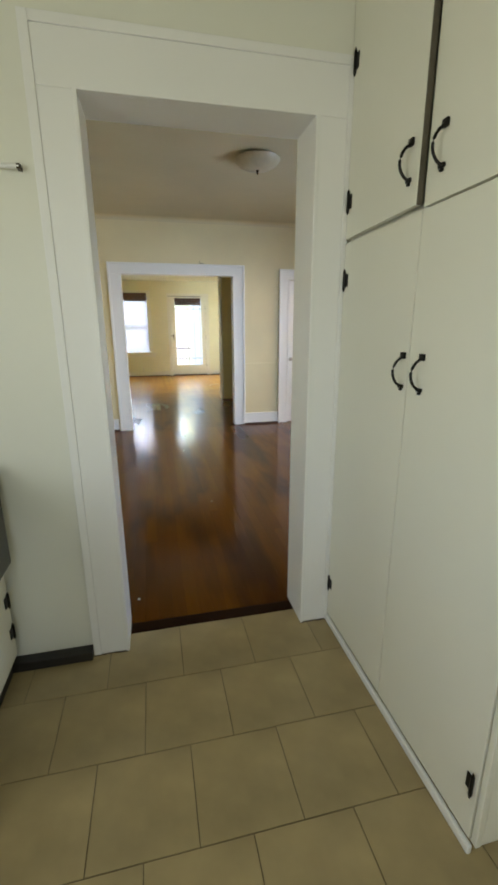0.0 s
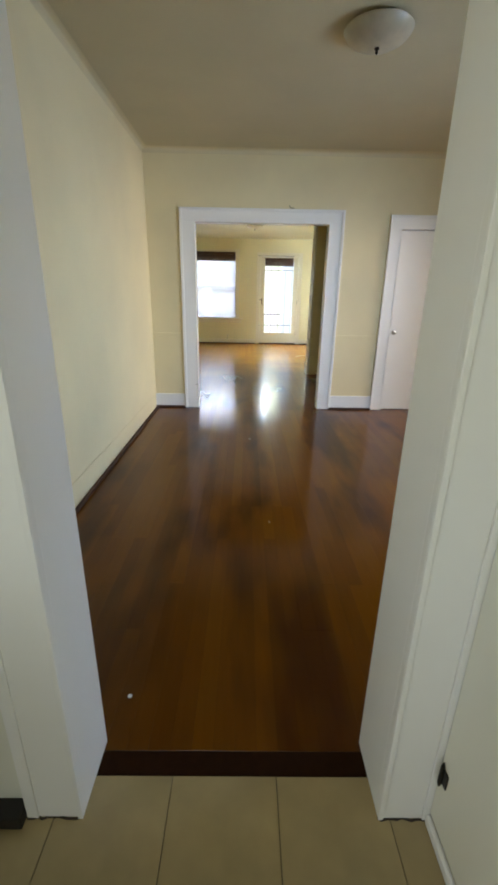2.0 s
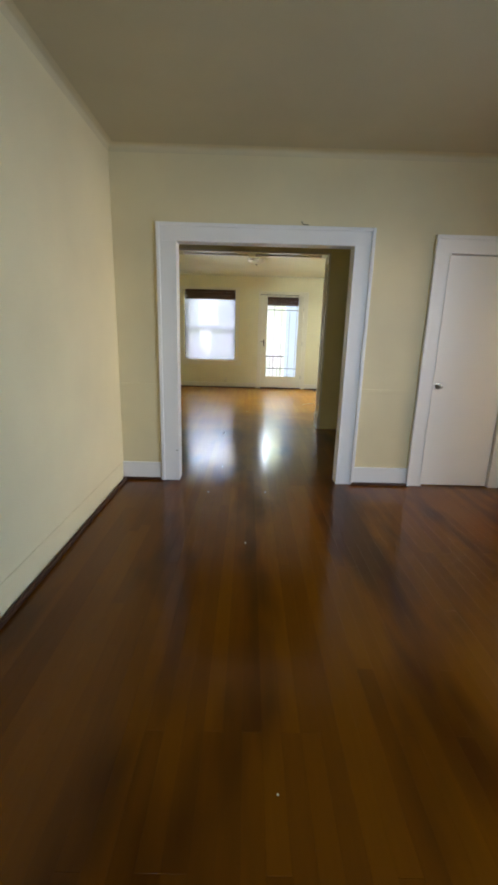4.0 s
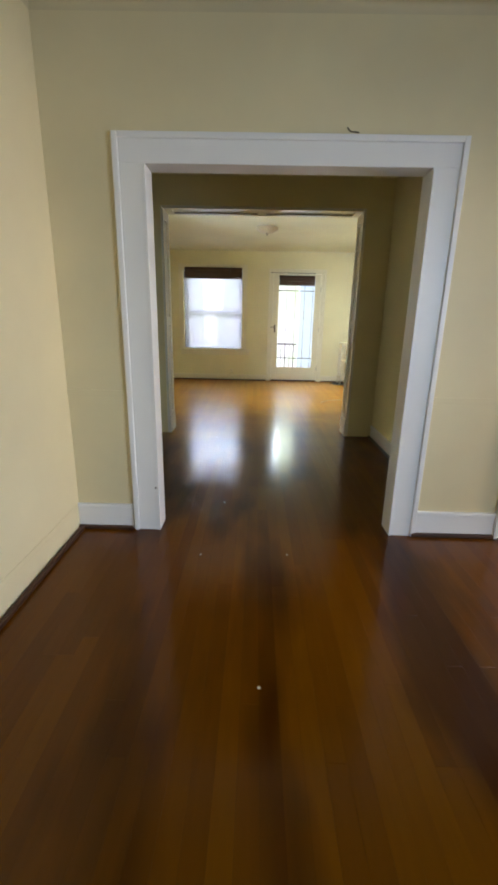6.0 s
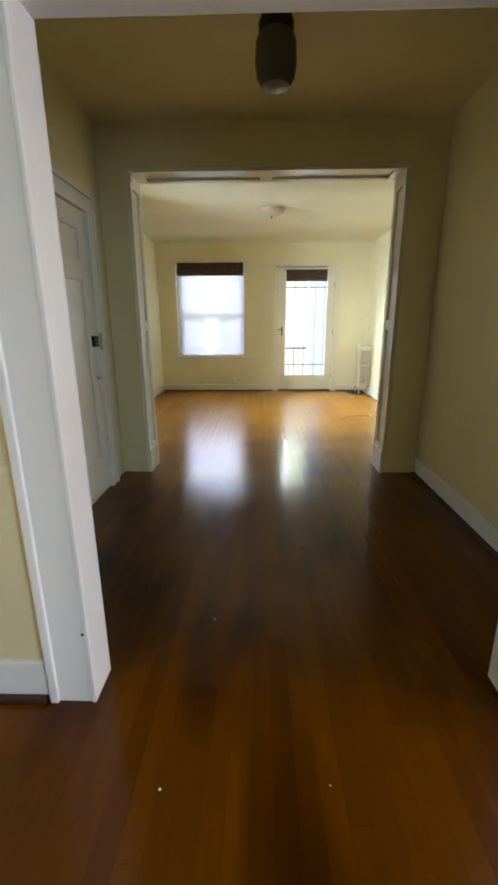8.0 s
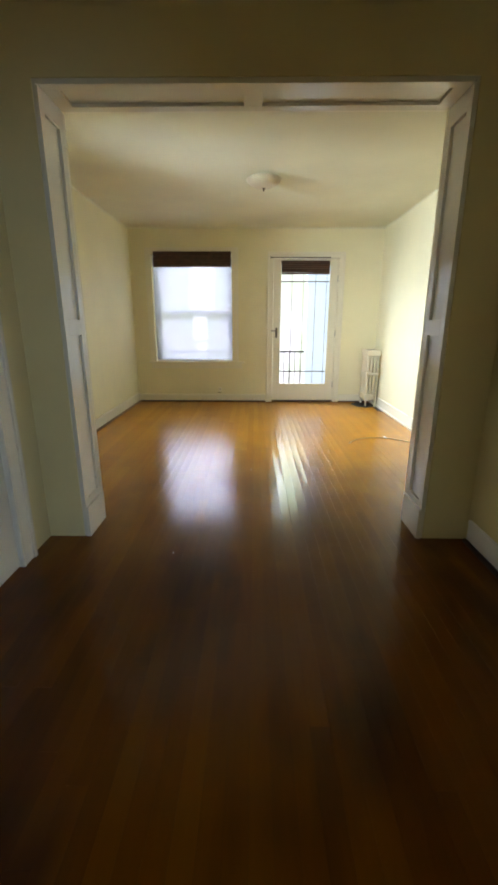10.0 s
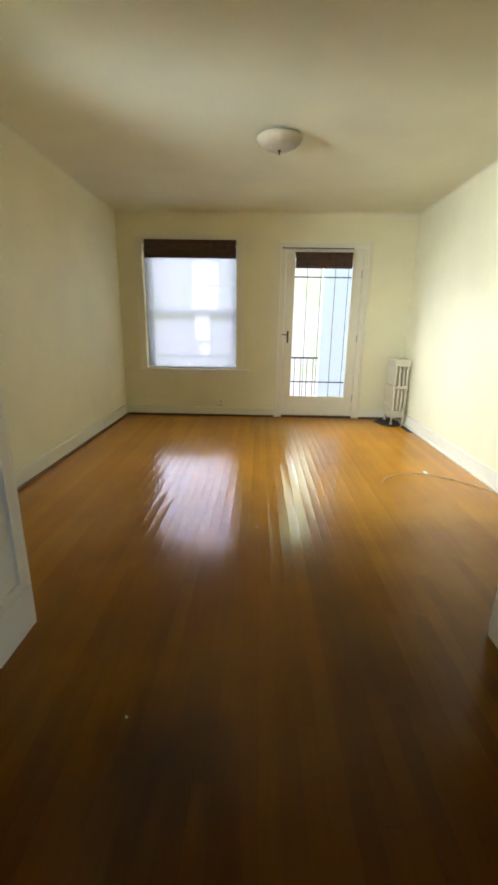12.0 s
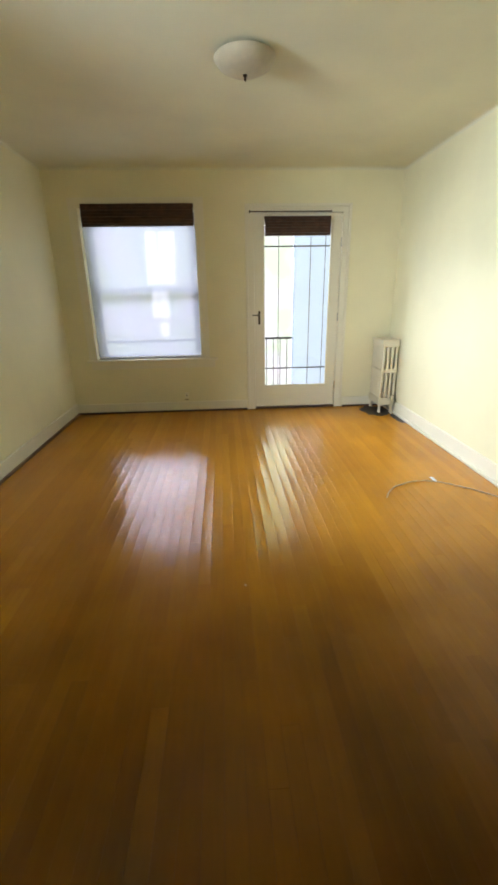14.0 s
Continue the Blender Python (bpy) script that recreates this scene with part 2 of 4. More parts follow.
def mesh_of(name, bm, mat, smooth=False):
    bmesh.ops.recalc_face_normals(bm, faces=bm.faces)
    me = bpy.data.meshes.new(name)
    bm.to_mesh(me)
    bm.free()
    me.materials.append(mat)
    if smooth:
        me.shade_smooth()
        me.set_sharp_from_angle(angle=radians(smooth if smooth > 1 else 40))
    return me


def part(name, bm, mat, parent=None, label="", smooth=False):
    """One mesh object, a part under a thing or part."""
    ob = new(name, mesh_of(name, bm, mat, smooth))
    if parent:
        ob.parent = parent
        ob.matrix_parent_inverse = Matrix() if parent.parent else Matrix.Translation(-parent.matrix_basis.translation)
    return tagged(ob, label)


def thing(name, at, label, category, group="", kind=""):
    ob = new(name)
    ob.empty_display_size = 0.1
    ob.matrix_basis = Matrix.Translation(at)
    return tagged(ob, label, category, group, kind)


def slab(name, spans, mat, label, category, bevel=0.0, parent=None):
    """A piece of the setting from boxes, one mesh."""
    bm = bmesh.new()
    for s in spans:
        box(bm, *s, bevel)
    ob = part(name, bm, mat, parent, label)
    if not parent:
        tagged(ob, category=category, kind="structure")
    return ob


def wall_with_holes(a0, a1, z1, holes):
    """Rectangles (a0, a1, z0, z1) of a wall round its openings, side by side."""
    out, a = [], a0
    for h0, h1, b, t in sorted(holes):
        if h0 > a:
            out.append((a, h0, 0, z1))
        if b > 0:
            out.append((h0, h1, 0, b))
        if t < z1:
            out.append((h0, h1, t, z1))
        a = h1
    if a < a1:
        out.append((a, a1, 0, z1))
    return out


def wall_x(name, y0, y1, x0, x1, z1, holes, mat, label):
    return slab(name, [(a, y0, b, c, y1, d) for a, c, b, d in wall_with_holes(x0, x1, z1, holes)], mat, label, "wall")


def wall_y(name, x0, x1, y0, y1, z1, holes, mat, label):
    return slab(name, [(x0, a, b, x1, c, d) for a, c, b, d in wall_with_holes(y0, y1, z1, holes)], mat, label, "wall")


# ---- the plan ----
H = 2.76
KL, KR, KB, KW = -1.35, 1.3, -1.6, 1.8
DL, DR, DS, DN = -0.92, 2.75, 1.97, 6.145
HL, HR, HS, HN = -1.06, 1.6, 6.255, 8.56
LL, LR, LS, LN = -1.76, 2.28, 8.83, 13.36
K0, K1, KT = -0.235, 0.565, 2.11
A0, A1, AT = -0.392, 1.078, 2.075
B0, B1, BT = -0.81, 1.295, 2.43
C0, C1, CT = 1.885, 2.52, 2.04
E0, E1, ET = 7.34, 8.2, 2.08
R0, R1, RT = 5.08, 5.92, 2.04
W0, W1, WB, WT = -1.415, -0.12, 0.69, 2.37
G0, G1, GT = 0.55, 1.59, 2.31

wall_x("wall_kitchen_dining", KW, DS, KL, DR + 0.15, H, [(K0 - 0.02, K1 + 0.02, 0, KT + 0.02)], KWALL, "off-white gloss-painted plaster wall round the kitchen doorway")
slab("wall_dining_south", [(DL, DS, 0, K0 - 0.02, DS + 0.012, H), (K1 + 0.02, DS, 0, DR, DS + 0.012, H), (K0 - 0.02, DS, KT + 0.02, K1 + 0.02, DS + 0.012, H)], CREAM, "cream plaster skim on the dining room side", "wall")
wall_y("wall_dining_west", DL - 0.3, DL, DS, DN, H, [], CREAM, "long plain cream plaster wall with faint roller marks")
wall_x("wall_dining_hall", DN, HS, HL - 0.3, 4.2, H, [(A0 - 0.02, A1 + 0.02, 0, AT + 0.02), (C0 - 0.02, C1 + 0.02, 0, CT + 0.02)], CREAM, "cream plaster wall with wide cased opening and closet door")
wall_y("wall_dining_east", DR, DR + 0.15, DS, DN, H, [(2.45, 3.55, 0.8, 2.2), (R0 - 0.02, R1 + 0.02, 0, RT + 0.02)], CREAM, "cream plaster wall with a doorway to the next room")
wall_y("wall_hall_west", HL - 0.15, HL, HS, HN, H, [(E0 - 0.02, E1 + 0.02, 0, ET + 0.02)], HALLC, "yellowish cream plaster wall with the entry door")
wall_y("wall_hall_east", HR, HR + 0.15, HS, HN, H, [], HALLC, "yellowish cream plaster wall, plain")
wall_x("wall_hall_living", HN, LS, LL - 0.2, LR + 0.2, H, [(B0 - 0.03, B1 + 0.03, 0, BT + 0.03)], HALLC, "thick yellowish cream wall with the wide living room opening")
# The hole only lets in the added west fill lamp.
wall_y("wall_living_west", LL - 0.2, LL, LS, LN, H, [(8.95, 9.82, 1.55, 2.5)], LIVC, "pale cream plaster wall, with an unseen hole for the west fill")
wall_y("wall_living_east", LR, LR + 0.2, LS, LN, H, [], LIVC, "pale cream plaster wall, brightly lit by the windows and the west fill")
wall_x("wall_living_north", LN, LN + 0.28, LL - 0.2, LR + 0.2, H, [(W0, W1, WB, WT), (G0 - 0.02, G1 + 0.02, 0, GT + 0.02)], LIVC, "cream plaster window wall")
wall_y("wall_kitchen_west", KL - 0.15, KL, KB, KW, H, [(-0.2, 0.8, 1.0, 2.1)], KWALL, "off-white kitchen wall")
wall_y("wall_kitchen_east", KR, KR + 0.15, KB, KW, H, [], KWALL, "off-white kitchen wall behind the cabinets")
wall_x("wall_kitchen_south", KB - 0.15, KB, KL - 0.15, KR + 0.15, H, [(-0.72, 0.32, 0.95, 2.15)], KWALL, "off-white kitchen wall with a window")
slab("wall_next_room", [(2.9, 3.6, 0, 5.8, 3.75, H), (2.9, 6.6, 0, 5.8, 6.75, H), (5.8, 3.6, 0, 5.95, 6.75, H)], CREAM, "cream walls of the next room", "wall")
# Unseen box behind the closet door, added to stop sky light leaking in.
slab("wall_closet_blocker", [(1.75, 7.0, 0, 3.6, 7.1, H), (2.8, HS, 0, 2.9, 7.0, H)], CREAM, "unseen cream walls behind the closet door, added to block daylight", "wall")
slab("floor_closet_blocker", [(1.75, HS - 0.1, -0.06, 2.8, 7.0, -0.002)], UNDER, "unseen dark floor behind the closet door, closing the added box", "floor")
slab("ceiling_closet_blocker", [(1.75, HS, H + 0.001, 2.9, 7.1, H + 0.1)], CEIL, "unseen cream ceiling behind the closet door, added to block daylight", "ceiling")
slab("ceiling_kitchen", [(KL - 0.15, KB - 0.15, H, KR + 0.15, KW + 0.08, H + 0.15)], CEIL, "off-white kitchen ceiling", "ceiling")
slab("ceiling_dining", [(DL - 0.3, KW + 0.08, H, 5.95, DN + 0.06, H + 0.15), (2.9, DN + 0.06, H, 5.95, 6.75, H + 0.15)], DCEIL, "tan-cream plaster dining room ceiling, darkened in colour for its dimness", "ceiling")
slab("ceiling_hall", [(HL - 0.3, DN + 0.06, H, 1.75, HN + 0.1, H + 0.15)], HALLC, "yellowish cream hall ceiling", "ceiling")
slab("ceiling_living", [(LL - 0.2, HN + 0.1, H, LR + 0.2, LN + 0.28, H + 0.15)], CEIL, "cream plaster living room ceiling", "ceiling")


def cove(name, x0, y0, x1, y1, mat, r=0.07):
    """A soft plaster cove round a ceiling's edge."""
    bm = bmesh.new()
    steps = 5
    loops = []
    for k in range(steps + 1):
        a = math.pi / 2 * k / steps
        off, z = r * (1 - math.cos(a)), H - r * (1 - math.sin(a))
        loops.append([bm.verts.new((x, y, z)) for x, y in ((x0 + off, y0 + off), (x1 - off, y0 + off), (x1 - off, y1 - off), (x0 + off, y1 - off))])
    for a, b in zip(loops, loops[1:]):
        for i in range(4):
            bm.faces.new((a[i], a[(i + 1) % 4], b[(i + 1) % 4], b[i]))
    ob = part(name, bm, mat, label="soft rounded plaster cove between wall and ceiling", smooth=True)
    return tagged(ob, category="cove", kind="structure")


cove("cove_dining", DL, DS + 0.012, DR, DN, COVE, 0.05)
cove("cove_living", LL, LS, LR, LN, CEIL, 0.03)
cove("cove_hall", HL, HS, HR, HN, HALLC, 0.03)


# ---- baseboards, shoes, rails ----
def base_run(name, x0, y0, x1, y1, nx, ny, mat, h=0.17, flush=False, shoe=None):
    """A baseboard from corner to corner of a wall; (nx, ny) points into the room."""
    ob = thing(name, ((x0 + x1) / 2, (y0 + y1) / 2, 0), "painted wooden baseboard with a moulded top edge", "baseboard", kind="structure")
    for nm, d0, d1, z0, z1, bev, mt in (("board", 0.0, 0.005 if flush else 0.016, 0.0, h - 0.03, 0.002, mat), ("cap", 0.0, 0.005 if flush else 0.022, h - 0.03, h, 0.002 if flush else 0.006, mat), ("shoe", 0.016, 0.042, 0.0, 0.024, 0.007, shoe or SHOE)):
        bm = bmesh.new()
        box(bm, x0 + nx * d0, y0 + ny * d0, z0, x1 + nx * d1, y1 + ny * d1, z1, bev)
        part(nm, bm, mt, ob, "shoe moulding along the floor" if nm == "shoe" else "")


base_run("baseboard", DL, DS + 0.05, DL, DN - 0.035, 1, 0, CREAM, flush=True)
base_run("baseboard", DL, DN, A0 - 0.175, DN, 0, -1, TRIM)
base_run("baseboard", A1 + 0.145, DN, C0 - 0.14, DN, 0, -1, TRIM)
base_run("baseboard", C1 + 0.14, DN, DR - 0.035, DN, 0, -1, TRIM)
base_run("baseboard", DR, DS + 0.05, DR, R0 - 0.14, -1, 0, TRIM)
base_run("baseboard", HR, HS + 0.035, HR, HN - 0.035, -1, 0, TRIM, 0.15)
base_run("baseboard", HL, HS + 0.035, HL, E0 - 0.12, 1, 0, TRIM, 0.15)
base_run("baseboard", A1 + 0.12, HS, HR, HS, 0, 1, TRIM, 0.15)
base_run("baseboard", LL, LS + 0.035, LL, LN - 0.035, 1, 0, TRIMLIV, 0.15, shoe=BROWNSHOE)
base_run("baseboard", LR, LS + 0.035, LR, LN - 0.035, -1, 0, TRIMLIV, 0.15, shoe=TRIMLIV)
base_run("baseboard", LL, LN, G0 - 0.11, LN, 0, -1, TRIMLIV, 0.13)
base_run("baseboard", G1 + 0.11, LN, LR, LN, 0, -1, TRIMLIV, 0.13)
for a, b in ((DL, A0 - 0.175), (A1 + 0.145, C0 - 0.14), (C1 + 0.14, DR)):
    slab("chair_rail", [(a, DN - 0.008, 0.865, b, DN, 0.9)], CREAM, "thin rail painted over with the wall's cream paint", "chair rail", 0.003)
slab("cove_base", [(KL, 1.748, 0, K0 - 0.152, KW, 0.042)], RUBBER, "black cove base strip along the kitchen wall", "baseboard", 0.004)


# ---- cased openings ----
def casing(name, axis, face, out, a0, a1, top, w, wt, mat, label, t=0.022, plinth=0.0, band=0.012):
    """Flat casing with a raised outer band round an opening in a wall at `face`; out: -1 or 1 along the wall's normal."""
    mid = (a0 + a1) / 2
    ob = thing(name, (mid, face, 0) if axis == "x" else (face, mid, 0), label, "door casing", kind="structure")

    def put(nm, p, q, z0, z1, d0, d1, bev=0.003):
        bm = bmesh.new()
        f0, f1 = face + out * d0, face + out * d1
        if axis == "x":
            box(bm, p, f0, z0, q, f1, z1, bev)
        else:
            box(bm, f0, p, z0, f1, q, z1, bev)
        part(nm, bm, mat, ob)
    z = plinth
    for s, a in ((-1, a0), (1, a1)):
        put("jamb_board", a, a + s * (w - 0.03), z, top, 0, t)
        put("outer_band", a + s * (w - 0.03), a + s * w, z, top + wt, 0, t + band, 0.005 if band > 0.005 else 0.002)
        put("inner_bead", a + s * 0.0, a + s * 0.014, z, top, t, t + 0.005, 0.002)
        if plinth:
            put("plinth_block", a - s * 0.003, a + s * (w + 0.004), 0, plinth, 0, t + 0.016)
    put("head_board", a0 - w + 0.03, a1 + w - 0.03, top, top + wt - 0.03, 0, t)
    put("head_band", a0 - w + 0.03, a1 + w - 0.03, top + wt - 0.03, top + wt, 0, t + band, 0.005 if band > 0.005 else 0.002)
    return ob


def liner(name, axis, d0, d1, a0, a1, top, t, mat, label, stop=0.0):
    """The lining boards inside an opening through a wall from d0 to d1."""
    mid, dm = (a0 + a1) / 2, (d0 + d1) / 2
    ob = thing(name, (mid, dm, 0) if axis == "x" else (dm, mid, 0), label, "door jamb", kind="structure")
    rows = [("side_jamb", a0 - t, a0, 0, top), ("side_jamb", a1, a1 + t, 0, top), ("head_jamb", a0 - t, a1 + t, top, top + t)]
    rows = [(n_, p, q, z0, z1, d0, d1) for n_, p, q, z0, z1 in rows]
    if stop:
        s0, s1 = dm - 0.02, dm + 0.02
        rows += [("stop", a0, a0 + 0.012, 0, top - 0.012, s0, s1), ("stop", a1 - 0.012, a1, 0, top - 0.012, s0, s1), ("stop", a0, a1, top - 0.012, top, s0, s1)]
    for n_, p, q, z0, z1, e0, e1 in rows:
        bm = bmesh.new()
        if axis == "x":
            box(bm, p, e0, z0, q, e1, z1, 0.003)
        else:
            box(bm, e0, p, z0, e1, q, z1, 0.003)
        part(n_, bm, mat, ob)
    return ob


liner("jamb_kitchen", "x", KW - 0.002, DS + 0.014, K0, K1, KT, 0.02, TRIM, "white gloss-painted lining of the kitchen doorway")
casing("casing_kitchen", "x", KW, -1, K0, K1, KT, 0.15, 0.19, TRIM, "thickly painted white casing of the kitchen doorway, chipped at the floor", band=0.004)
liner("jamb_dining", "x", DN - 0.002, HS + 0.002, A0, A1, AT, 0.02, TRIM, "white painted lining of the wide opening")
casing("casing_dining", "x", DN, -1, A0, A1, AT, 0.165, 0.14, TRIM, "wide white painted casing round the opening to the hall")
casing("casing_hall", "x", HS, 1, A0, A1, AT, 0.12, 0.12, TRIM, "white painted casing on the hall side", t=0.01)
liner("jamb_closet", "x", DN - 0.002, HS, C0, C1, CT, 0.02, TRIM, "white painted closet door lining")
casing("casing_closet", "x", DN, -1, C0, C1, CT, 0.14, 0.14, TRIM, "white painted casing of the narrow closet door")
liner("jamb_next_room", "y", DR - 0.002, DR + 0.152, R0, R1, RT, 0.02, TRIM, "white painted lining of the side doorway")
casing("casing_next_room", "y", DR, -1, R0, R1, RT, 0.14, 0.14, TRIM, "white painted casing of the side doorway")
casing("casing_entry", "y", HL, 1, E0, E1, ET, 0.13, 0.13, GLOSS, "ivory painted casing of the entry door")
liner("jamb_entry", "y", HL - 0.15, HL + 0.002, E0, E1, ET, 0.02, GLOSS, "ivory painted lining of the entry door")


def panelled_opening():
    """The deep lining of the living room opening: sunk panels on sides and head."""
    ob = thing("jamb_living", ((B0 + B1) / 2, (HN + LS) / 2, 0), "deep ivory gloss-painted lining with sunk panels", "door jamb", kind="structure")
    y0, y1 = HN - 0.004, LS + 0.004
    for s, a in ((-1, B0), (1, B1)):
        rows = [("back_board", 0.016, 0.03, 0.0, BT + 0.03, y0 + 0.01, y1 - 0.01), ("stile", 0, 0.016, 0.0, BT, y0, y0 + 0.055), ("stile", 0, 0.016, 0.0, BT, y1 - 0.055, y1)]
        rows += [("rail", 0, 0.016, z0, z1, y0 + 0.055, y1 - 0.055) for z0, z1 in ((0, 0.24), (1.25, 1.34), (BT - 0.1, BT))]
        rows += [("plinth_block", -0.014, 0.0, 0.0, 0.2, y0, y1)]
        for nm, p, q, z0, z1, e0, e1 in rows:
            bm = bmesh.new()
            box(bm, a + s * p, e0, z0, a + s * q, e1, z1, 0.002)
            part(nm, bm, GLOSS, ob)
    m = 0.235
    for nm, p, q, e0, e1, z0, z1 in (("head_board", B0 - 0.016, B1 + 0.016, y0 + 0.01, y1 - 0.01, BT + 0.016, BT + 0.03), ("head_rail", B0, B1, y0, y0 + 0.055, BT, BT + 0.016), ("head_rail", B0, B1, y1 - 0.055, y1, BT, BT + 0.016),
                                     ("head_rail", B0, B0 + 0.08, y0 + 0.055, y1 - 0.055, BT, BT + 0.016), ("head_rail", B1 - 0.08, B1, y0 + 0.055, y1 - 0.055, BT, BT + 0.016), ("head_rail", m - 0.05, m + 0.05, y0 + 0.055, y1 - 0.055, BT, BT + 0.016)):
        bm = bmesh.new()
        box(bm, p, e0, z0, q, e1, z1, 0.002)
        part(nm, bm, GLOSS, ob)


panelled_opening()
casing("casing_living", "x", LS, 1, B0, B1, BT, 0.12, 0.12, TRIMLIV, "cream painted casing on the living room side")


# ---- doors ----
def hinge(name, x, y, z, axis, mat, parent, h=0.075, flag=0.03):
    bm = bmesh.new()
    if axis == "x":
        box(bm, x - 0.003, y - flag, z - h / 2, x, y, z + h / 2, 0.001)
        lathe(bm, [(0.0055, z - h / 2 - 0.008), (0.0055, z + h / 2 + 0.008)], 8, (x - 0.004, y, 0))
    else:
        box(bm, x - flag, y - 0.003, z - h / 2, x, y, z + h / 2, 0.001)
        lathe(bm, [(0.0055, z - h / 2 - 0.008), (0.0055, z + h / 2 + 0.008)], 8, (x, y - 0.004, 0))
    return part(name, bm, mat, parent)


def knob(parent, x, y, z, way, mat, r=0.026, label="round metal knob"):
    """A knob on a rose; way is the direction it stands out in."""
    axis = "y" if way[1] else "x"
    s = way[1] or way[0]
    bm = bmesh.new()
    prof = [(0.03, 0), (0.028, 0.006 * s), (0.009, 0.008 * s), (0.009, 0.028 * s), (r * 0.8, 0.034 * s), (r, 0.045 * s), (r * 0.8, 0.056 * s), (0.004, 0.06 * s)]
    lathe(bm, prof, 18, (x, y, z), axis)
    return part("knob", bm, mat, parent, label, True)


def closet_door():
    ob = thing("door_closet", ((C0 + C1) / 2, DN, 0), "narrow flat white-painted closet door, closed, with a small metal knob", "door", kind="structure")
    bm = bmesh.new()
    box(bm, C0 + 0.012, DN + 0.008, 0.008, C1 - 0.005, DN + 0.044, CT - 0.008, 0.002)
    part("leaf", bm, TRIM, ob)
    knob(ob, C0 + 0.055, DN + 0.008, 0.945, (0, -1), STEEL, 0.02)


def next_room_door():
    ob = thing("door_next_room", (DR + 0.16, R1 - 0.02, 0), "flat white-painted door standing wide open into the next room", "door", kind="structure")
    bm = bmesh.new()
    box(bm, DR + 0.05, R1 - 0.042, 0.01, DR + 0.85, R1 - 0.004, RT - 0.01, 0.002)
    part("leaf", bm, TRIM, ob)
    for z in (0.28, 1.8):
        hinge("hinge", DR + 0.085, R1 - 0.044, z, "y", STEEL, ob)
    knob(ob, DR + 0.79, R1 - 0.042, 0.95, (0, -1), STEEL)


def entry_door():
    ob = thing("door_entry", (HL, (E0 + E1) / 2, 0), "ivory gloss-painted panelled entry door with dark locks and a peephole, closed", "door", kind="structure")
    x = HL - 0.002
    def b(nm, d0, d1, y0, y1, z0, z1, mat=GLOSS, bev=0.002, label=""):
        bm = bmesh.new()
        box(bm, x + d0, y0, z0, x + d1, y1, z1, bev)
        return part(nm, bm, mat, ob, label)
    a, c, t = E0 + 0.004, E1 - 0.004, ET - 0.004
    b("leaf", -0.04, -0.012, a, c, 0.008, t)
    b("stile", -0.012, 0.0, a, a + 0.12, 0.008, t)
    b("stile", -0.012, 0.0, c - 0.12, c, 0.008, t)
    for z0, z1 in ((0.008, 0.28), (1.62, 1.74), (t - 0.12, t)):
        b("rail", -0.012, 0.0, a + 0.12, c - 0.12, z0, z1)
    for z0, z1 in ((0.28, 1.62), (1.74, t - 0.12)):
        b("panel_moulding", -0.012, -0.002, a + 0.12, a + 0.135, z0, z1, bev=0.004)
        b("panel_moulding", -0.012, -0.002, c - 0.135, c - 0.12, z0, z1, bev=0.004)
        b("panel_moulding", -0.012, -0.002, a + 0.135, c - 0.135, z0, z0 + 0.015, bev=0.004)
        b("panel_moulding", -0.012, -0.002, a + 0.135, c - 0.135, z1 - 0.015, z1, bev=0.004)
    b("rim_lock", 0.0, 0.028, c - 0.09, c - 0.01, 1.15, 1.23, BLACK, 0.004, "black rim lock")
    b("strike", 0.024, 0.044, c + 0.004, c + 0.026, 1.12, 1.25, STEEL, 0.003, "worn metal strike")
    bm = bmesh.new()
    lathe(bm, [(0.02, 0), (0.02, 0.006), (0.006, 0.008), (0.006, 0.03), (0.003, 0.031)], 14, (x, c - 0.05, 0.915), "x")
    box(bm, x + 0.02, c - 0.055 - 0.02, 0.905, x + 0.032, c - 0.03, 0.925, 0.003)
    part("thumb_turn", bm, STEEL, ob, "worn metal thumb turn", True)
    bm = bmesh.new()
    lathe(bm, [(0.012, 0), (0.012, 0.005), (0.006, 0.007)], 12, (x - 0.008, 7.69, 1.39), "x")
    part("peephole", bm, BRONZE, ob, "", True)


closet_door()
next_room_door()
entry_door()


# ---- kitchen cabinets, range ----
def pull(parent, y, z0, z1, x=0.7):
    """A black bow handle with flared feet."""
    bm = bmesh.new()
    n_ = 9
    path = []
    for i in range(n_ + 1):
        u = i / n_
        path.append((x - 0.006 - 0.026 * math.sin(math.pi * u) ** 0.6, y + 0.006 * math.sin(math.pi * u), z0 + (z1 - z0) * u))
    tube(bm, path, 0.0042, 8)
    for z, s in ((z0, -1), (z1, 1)):
        box(bm, x - 0.009, y - 0.011, z - 0.006, x, y + 0.011, z + 0.014 * 1 if s > 0 else z + 0.006, 0.003)
        box(bm, x - 0.008, y - 0.006, z + s * 0.006, x, y + 0.006, z + s * 0.014, 0.003)
    return part("handle", bm, BLACK, parent, "black wrought bow handle", True)


